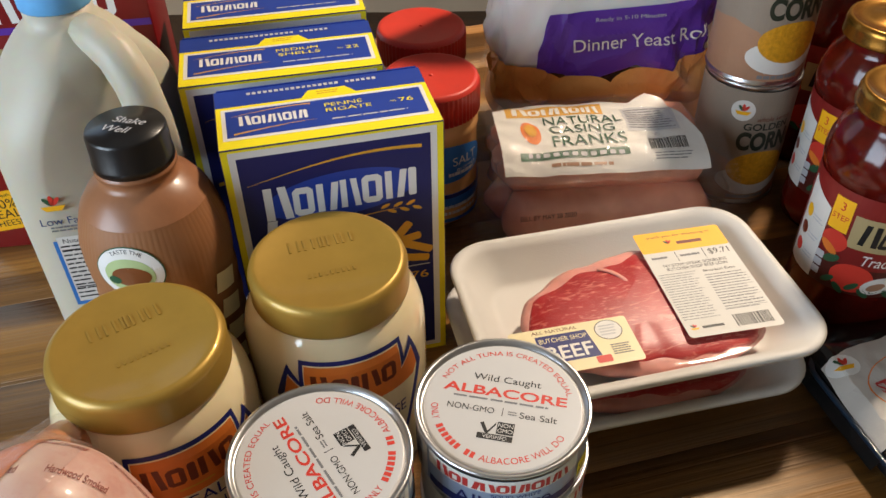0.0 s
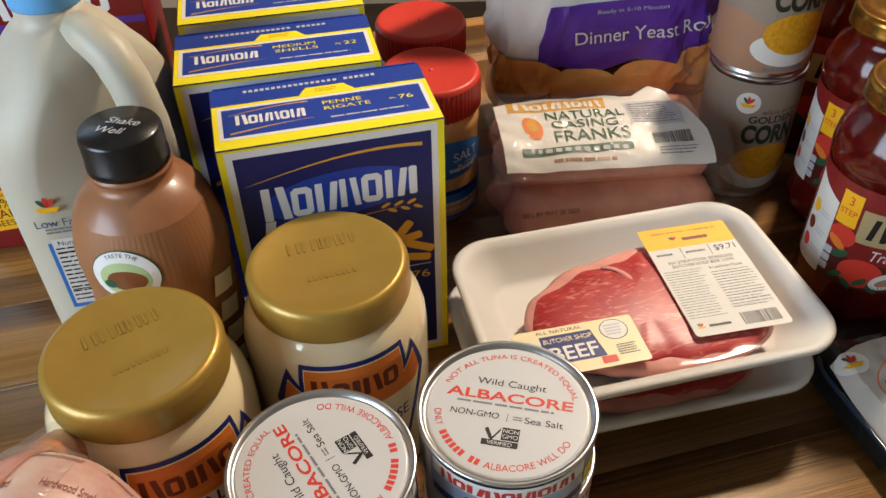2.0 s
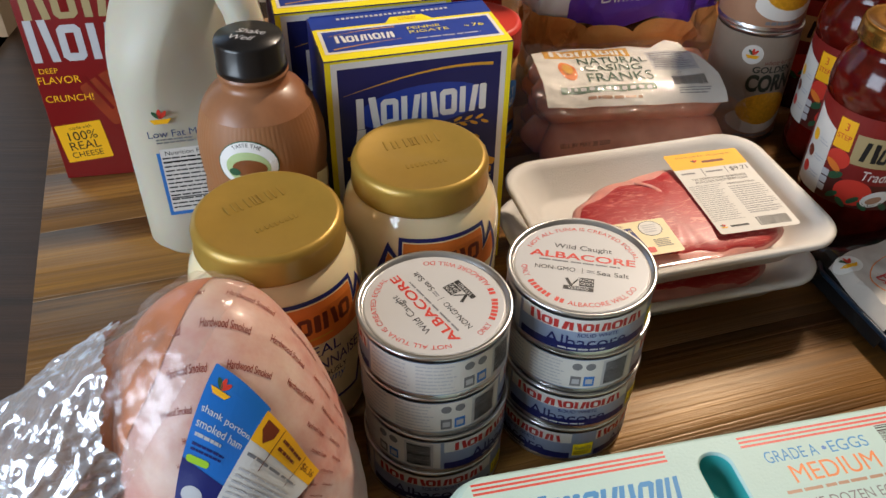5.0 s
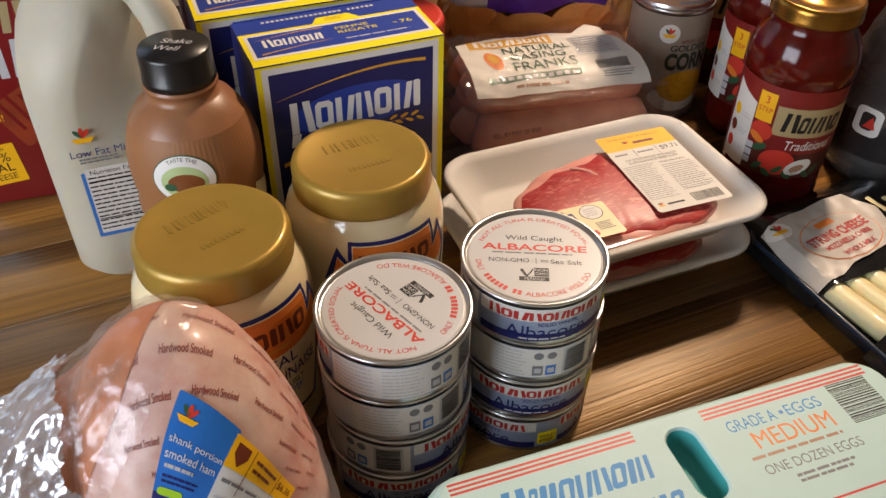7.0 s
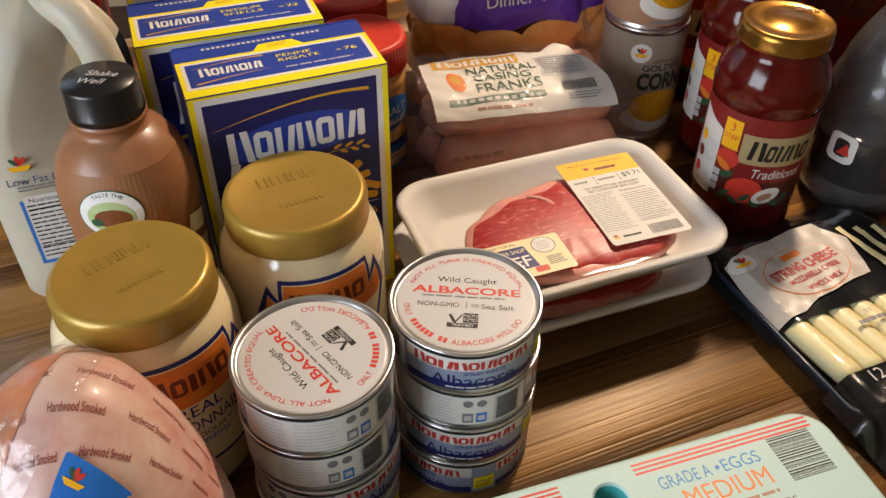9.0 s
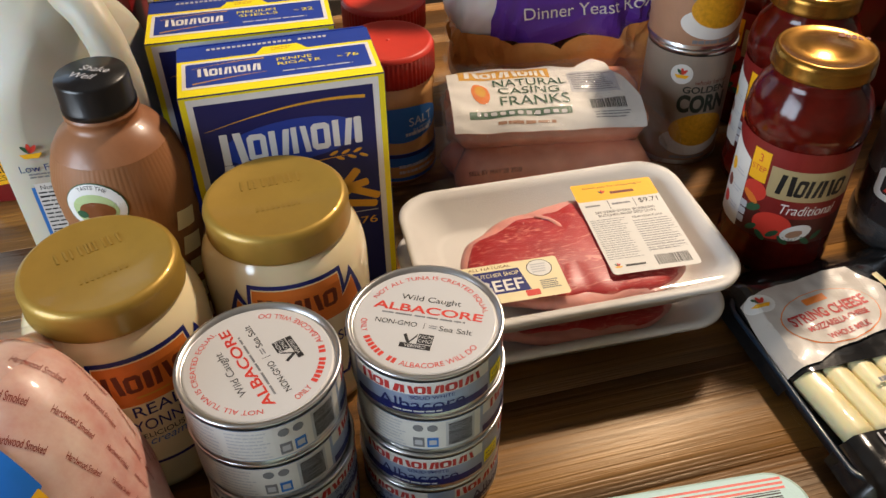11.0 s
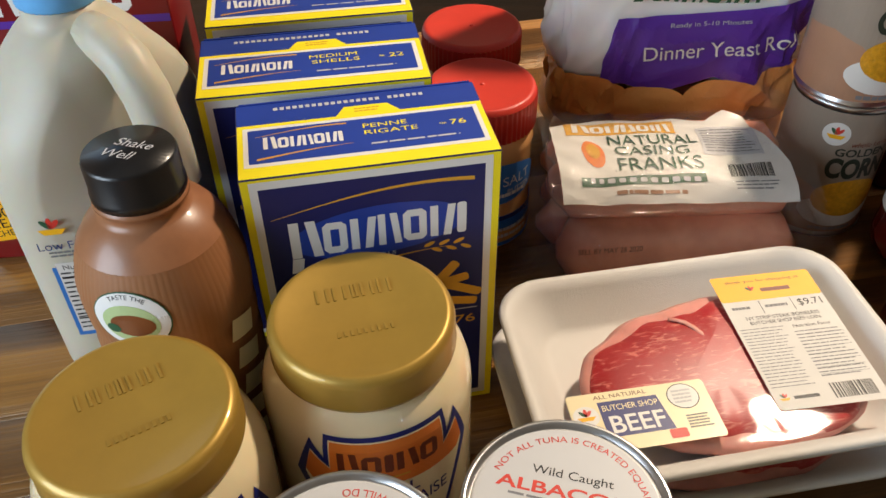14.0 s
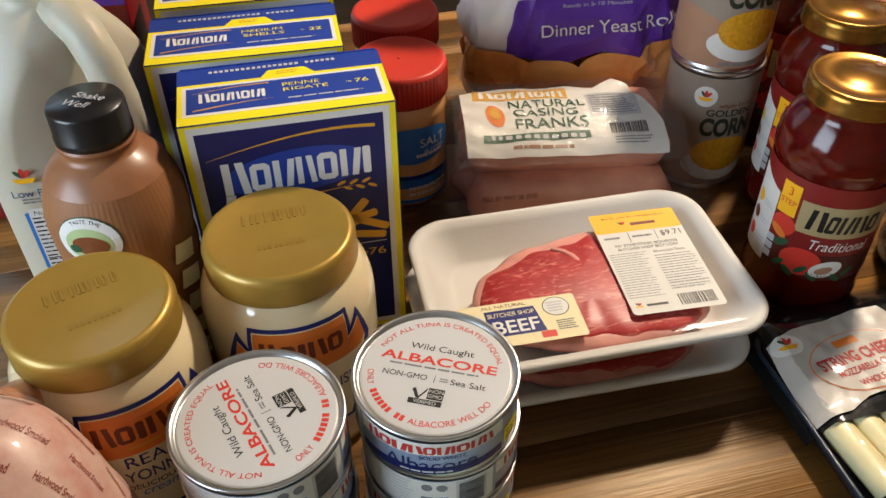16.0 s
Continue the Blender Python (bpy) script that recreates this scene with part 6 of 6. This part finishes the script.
def build_ham():
    t = thing("smoked_ham", pose(HAM_C.x, HAM_C.y, HAM_C.z), "pink smoked ham shank portion in printed clear wrap", "ham")
    side = HAM_SIDE
    for name, material, label, left in (("meat", HAM, "pink cured ham under printed film", False), ("skin", HAMSKIN, "browned ham skin under film", True)):
        bm = bmesh.new()
        bmesh.ops.create_icosphere(bm, subdivisions=7, radius=1)
        if left:
            bmesh.ops.bisect_plane(bm, geom=bm.verts[:] + bm.edges[:] + bm.faces[:], plane_co=side * 0.799, plane_no=side, clear_inner=True)
        for v in bm.verts:
            p = ham_point(v.co, 0.0005 + 0.0002 * noise.noise(v.co * 14) if left else 0.0)
            p.z = max(p.z, -HAM_C.z + 0.0005)
            v.co = p
        part(name, bm, material, t, label)
    bm = bmesh.new()
    bmesh.ops.create_icosphere(bm, subdivisions=7, radius=1)
    bmesh.ops.bisect_plane(bm, geom=bm.verts[:] + bm.edges[:] + bm.faces[:], plane_co=side * 0.70, plane_no=side, clear_inner=True)
    for v in bm.verts:
        d = v.co.normalized()
        q = min(1.0, max(0.0, (d.dot(side) - 0.70) / 0.12))
        run = d.z * 0.9 + d.y * 0.5
        across = Vector((d.x * 3.0 - d.y * 2.0, run * 1.3, 0.5))
        fold = 1 - 2.4 * abs(noise.noise(across * 2.2 + Vector((5, 1, 0)))) + 0.6 * (1 - 2.6 * abs(noise.noise(d * 9 + Vector((2, 8, 1)))))
        p = ham_point(d, 0.0014 + q * 0.0024 * max(0.0, fold))
        p.z = max(p.z, -HAM_C.z + 0.0005)
        v.co = p
    part("folded_film", bm, FILM_CRINKLE, t, "folded clear film over the browned skin")
    part("fat_layer", ham_flank(-0.0034, 0.0010, 30, 6), HAMSKIN, t, "brown rind beneath the wrap")
    part("film_wrap", ham_flank(0.0018, 0.0026, 75), FILM_CRINKLE, t, "creased clear film over the rind")
    bm = ham_flank(0.0030, 0.0075, 66, 7)
    gone = []
    for f in bm.faces:
        c = f.calc_center_median()
        if c.x + 0.35 * c.y > -0.052 + 0.010 * noise.noise(c * 70) + 0.008 * noise.noise(c * 25):
            gone.append(f)
    bmesh.ops.delete(bm, geom=gone, context="FACES")
    part("gathered_wrap", bm, FOIL, t, "crinkled shiny gathered wrap")

    def frame_on(base, along, lift):
        n0 = base.normalized()
        ev = n0.cross(along).normalized()
        eu = ev.cross(n0).normalized()
        return lambda u, v, h: ham_point(base + eu * u + ev * v, h + lift)

    sh = Sheet(frame_on(Vector((0.0142, 0.0177, 0.1003)), Vector((0.92, 0.08, -0.37)), 0.0), 0.006)
    for r in range(-7, 4):
        for c in range(-1, 4):
            u, v = c * 0.0310 + (0.011 if r % 2 else 0) - 0.012, r * 0.0175
            if not (-0.115 < v < -0.018 and u < 0.030 and c > -2 and u > -0.002):
                sh.text("Hardwood Smoked", u, v, 0.0040, HAMINK, 1, w=0.0215, rot=-3, slant=0.15, bold=0.012)
    sh.emit(t)
    s2 = Sheet(frame_on(Vector((0.0005, -0.0008, 0.0984)), Vector((0.705, -0.325, -0.627)), 0.0010), 0.006)
    s2.rect(0.0, -0.090, 0.031, 0.0, HAMLABEL, 1, "product_label", 0.001)
    s2.poly([(0.0, -0.090), (0.031, -0.090), (0.031, -0.052), (0.0, -0.044)], NAVY, 2, "label_band")
    store_mark(s2, 0.007, -0.008, 0.0050, 3)
    s2.text("shank portion", 0.0155, -0.0185, 0.0042, WHITE, 3, w=0.027)
    s2.text("smoked ham", 0.0150, -0.0245, 0.0042, WHITE, 3, w=0.026)
    s2.bars(0.003, -0.0315, 0.020, -0.0285, 1, LGREY, 3, 0.6, 101)
    s2.bars(0.003, -0.0390, 0.022, -0.0335, 2, NAVY, 3, 0.5, 102)
    s2.rect(0.002, -0.0455, 0.016, -0.0410, LIMEINK, 3, "label_tag", 0.002)
    s2.disc(0.012, -0.068, 0.008, 0.008, LGREY, 3, "label_seal")
    s2.rect(0.030, -0.080, 0.096, -0.002, PAPER, 4, "price_label")
    s2.rect(0.030, -0.019, 0.096, -0.002, TAGYELLOW, 5, "label_band")
    s2.poly([(0.033, -0.005), (0.042, -0.005), (0.042, -0.011), (0.0375, -0.017), (0.033, -0.011)], BROWNINK, 6, "arrow_shape")
    s2.text("$6.36", 0.083, -0.010, 0.0065, BROWNINK, 6)
    s2.bars(0.048, -0.016, 0.070, -0.005, 2, BROWNINK, 6, 0.4, 104)
    for x in (0.045, 0.072):
        s2.rect(x, -0.032, x + 0.0005, -0.003, BROWNINK, 6)
    s2.bars(0.033, -0.028, 0.092, -0.024, 1, GREY, 6, 0.5, 105)
    s2.bars(0.033, -0.062, 0.088, -0.034, 6, LGREY, 6, 0.34, 103)
    s2.barcode(0.036, -0.078, 0.080, -0.065, 106, True, 6)
    s2.emit(t)


build_ham()


# ---- cracker box ----
def cracker_box(m):
    w, d, h = 0.172, 0.060, 0.225
    t = thing("cracker_box", m, "red carton of baked cheese crackers behind the milk jug", "box")
    part("carton", block(0, 0, 0, w, d, h, 0.001, 2), CRACKRED, t)
    sh = Sheet(flat(pose(0, 0, 0, 90, 0, 0)))
    sh.rect(0.001, 0.182, w - 0.001, h - 0.001, PURPLE, 0, "label_band")
    sh.rect(0.001, 0.187, w - 0.001, h - 0.001, CRACKRED, 1, "label_band")
    sh.blocks(0.006, 0.190, 0.150, 0.218, [1, 1, 1, 1, 1, 0.5, 0.5, 1], WHITE, 2, 0.25, inner=CRACKRED)
    sh.blocks(0.004, 0.112, 0.160, 0.148, [1, 1, 1, 1, 1, 1, 1], LGREY, 2, 0.25, inner=CRACKRED)
    sh.blocks(0.006, 0.148, 0.160, 0.176, [1, 1, 1, 1, 1, 1, 1], CORNCREAM, 2, 0.25, inner=CRACKRED)
    sh.text("DEEP", 0.012, 0.1045, 0.0045, TAGYELLOW, 2)
    sh.text("FLAVOR", 0.018, 0.0960, 0.0065, TAGYELLOW, 2)
    sh.text("CRUNCH!", 0.022, 0.0790, 0.0060, TAGYELLOW, 2)
    for k, (x, y) in enumerate(((0.066, 0.082), (0.110, 0.060), (0.140, 0.090))):
        sh.rect(x - 0.028, y - 0.022, x + 0.028, y + 0.022, CRACKER, 1 + k, "cracker_picture", 0.004, 28 - 10 * k)
        for j in range(5):
            sh.rect(x - 0.022 + 0.010 * j, y - 0.018, x - 0.019 + 0.010 * j, y + 0.018, CRACKRED, 4, "cracker_picture", 0.001, 28 - 10 * k)
    sh.rect(0.004, 0.018, 0.042, 0.055, TAGYELLOW, 5, "label_tag", 0.001, 5)
    sh.text("made with", 0.023, 0.0510, 0.0030, BLACK, 6, rot=5)
    sh.text("100%", 0.023, 0.0430, 0.0085, BLACK, 6, rot=5)
    sh.text("REAL", 0.023, 0.0335, 0.0080, BLACK, 6, rot=5)
    sh.text("CHEESE", 0.023, 0.0245, 0.0055, BLACK, 6, rot=5)
    sh.emit(t)


cracker_box(pose(-0.3585, 0.5310, 0, 0, 0, 8.5))
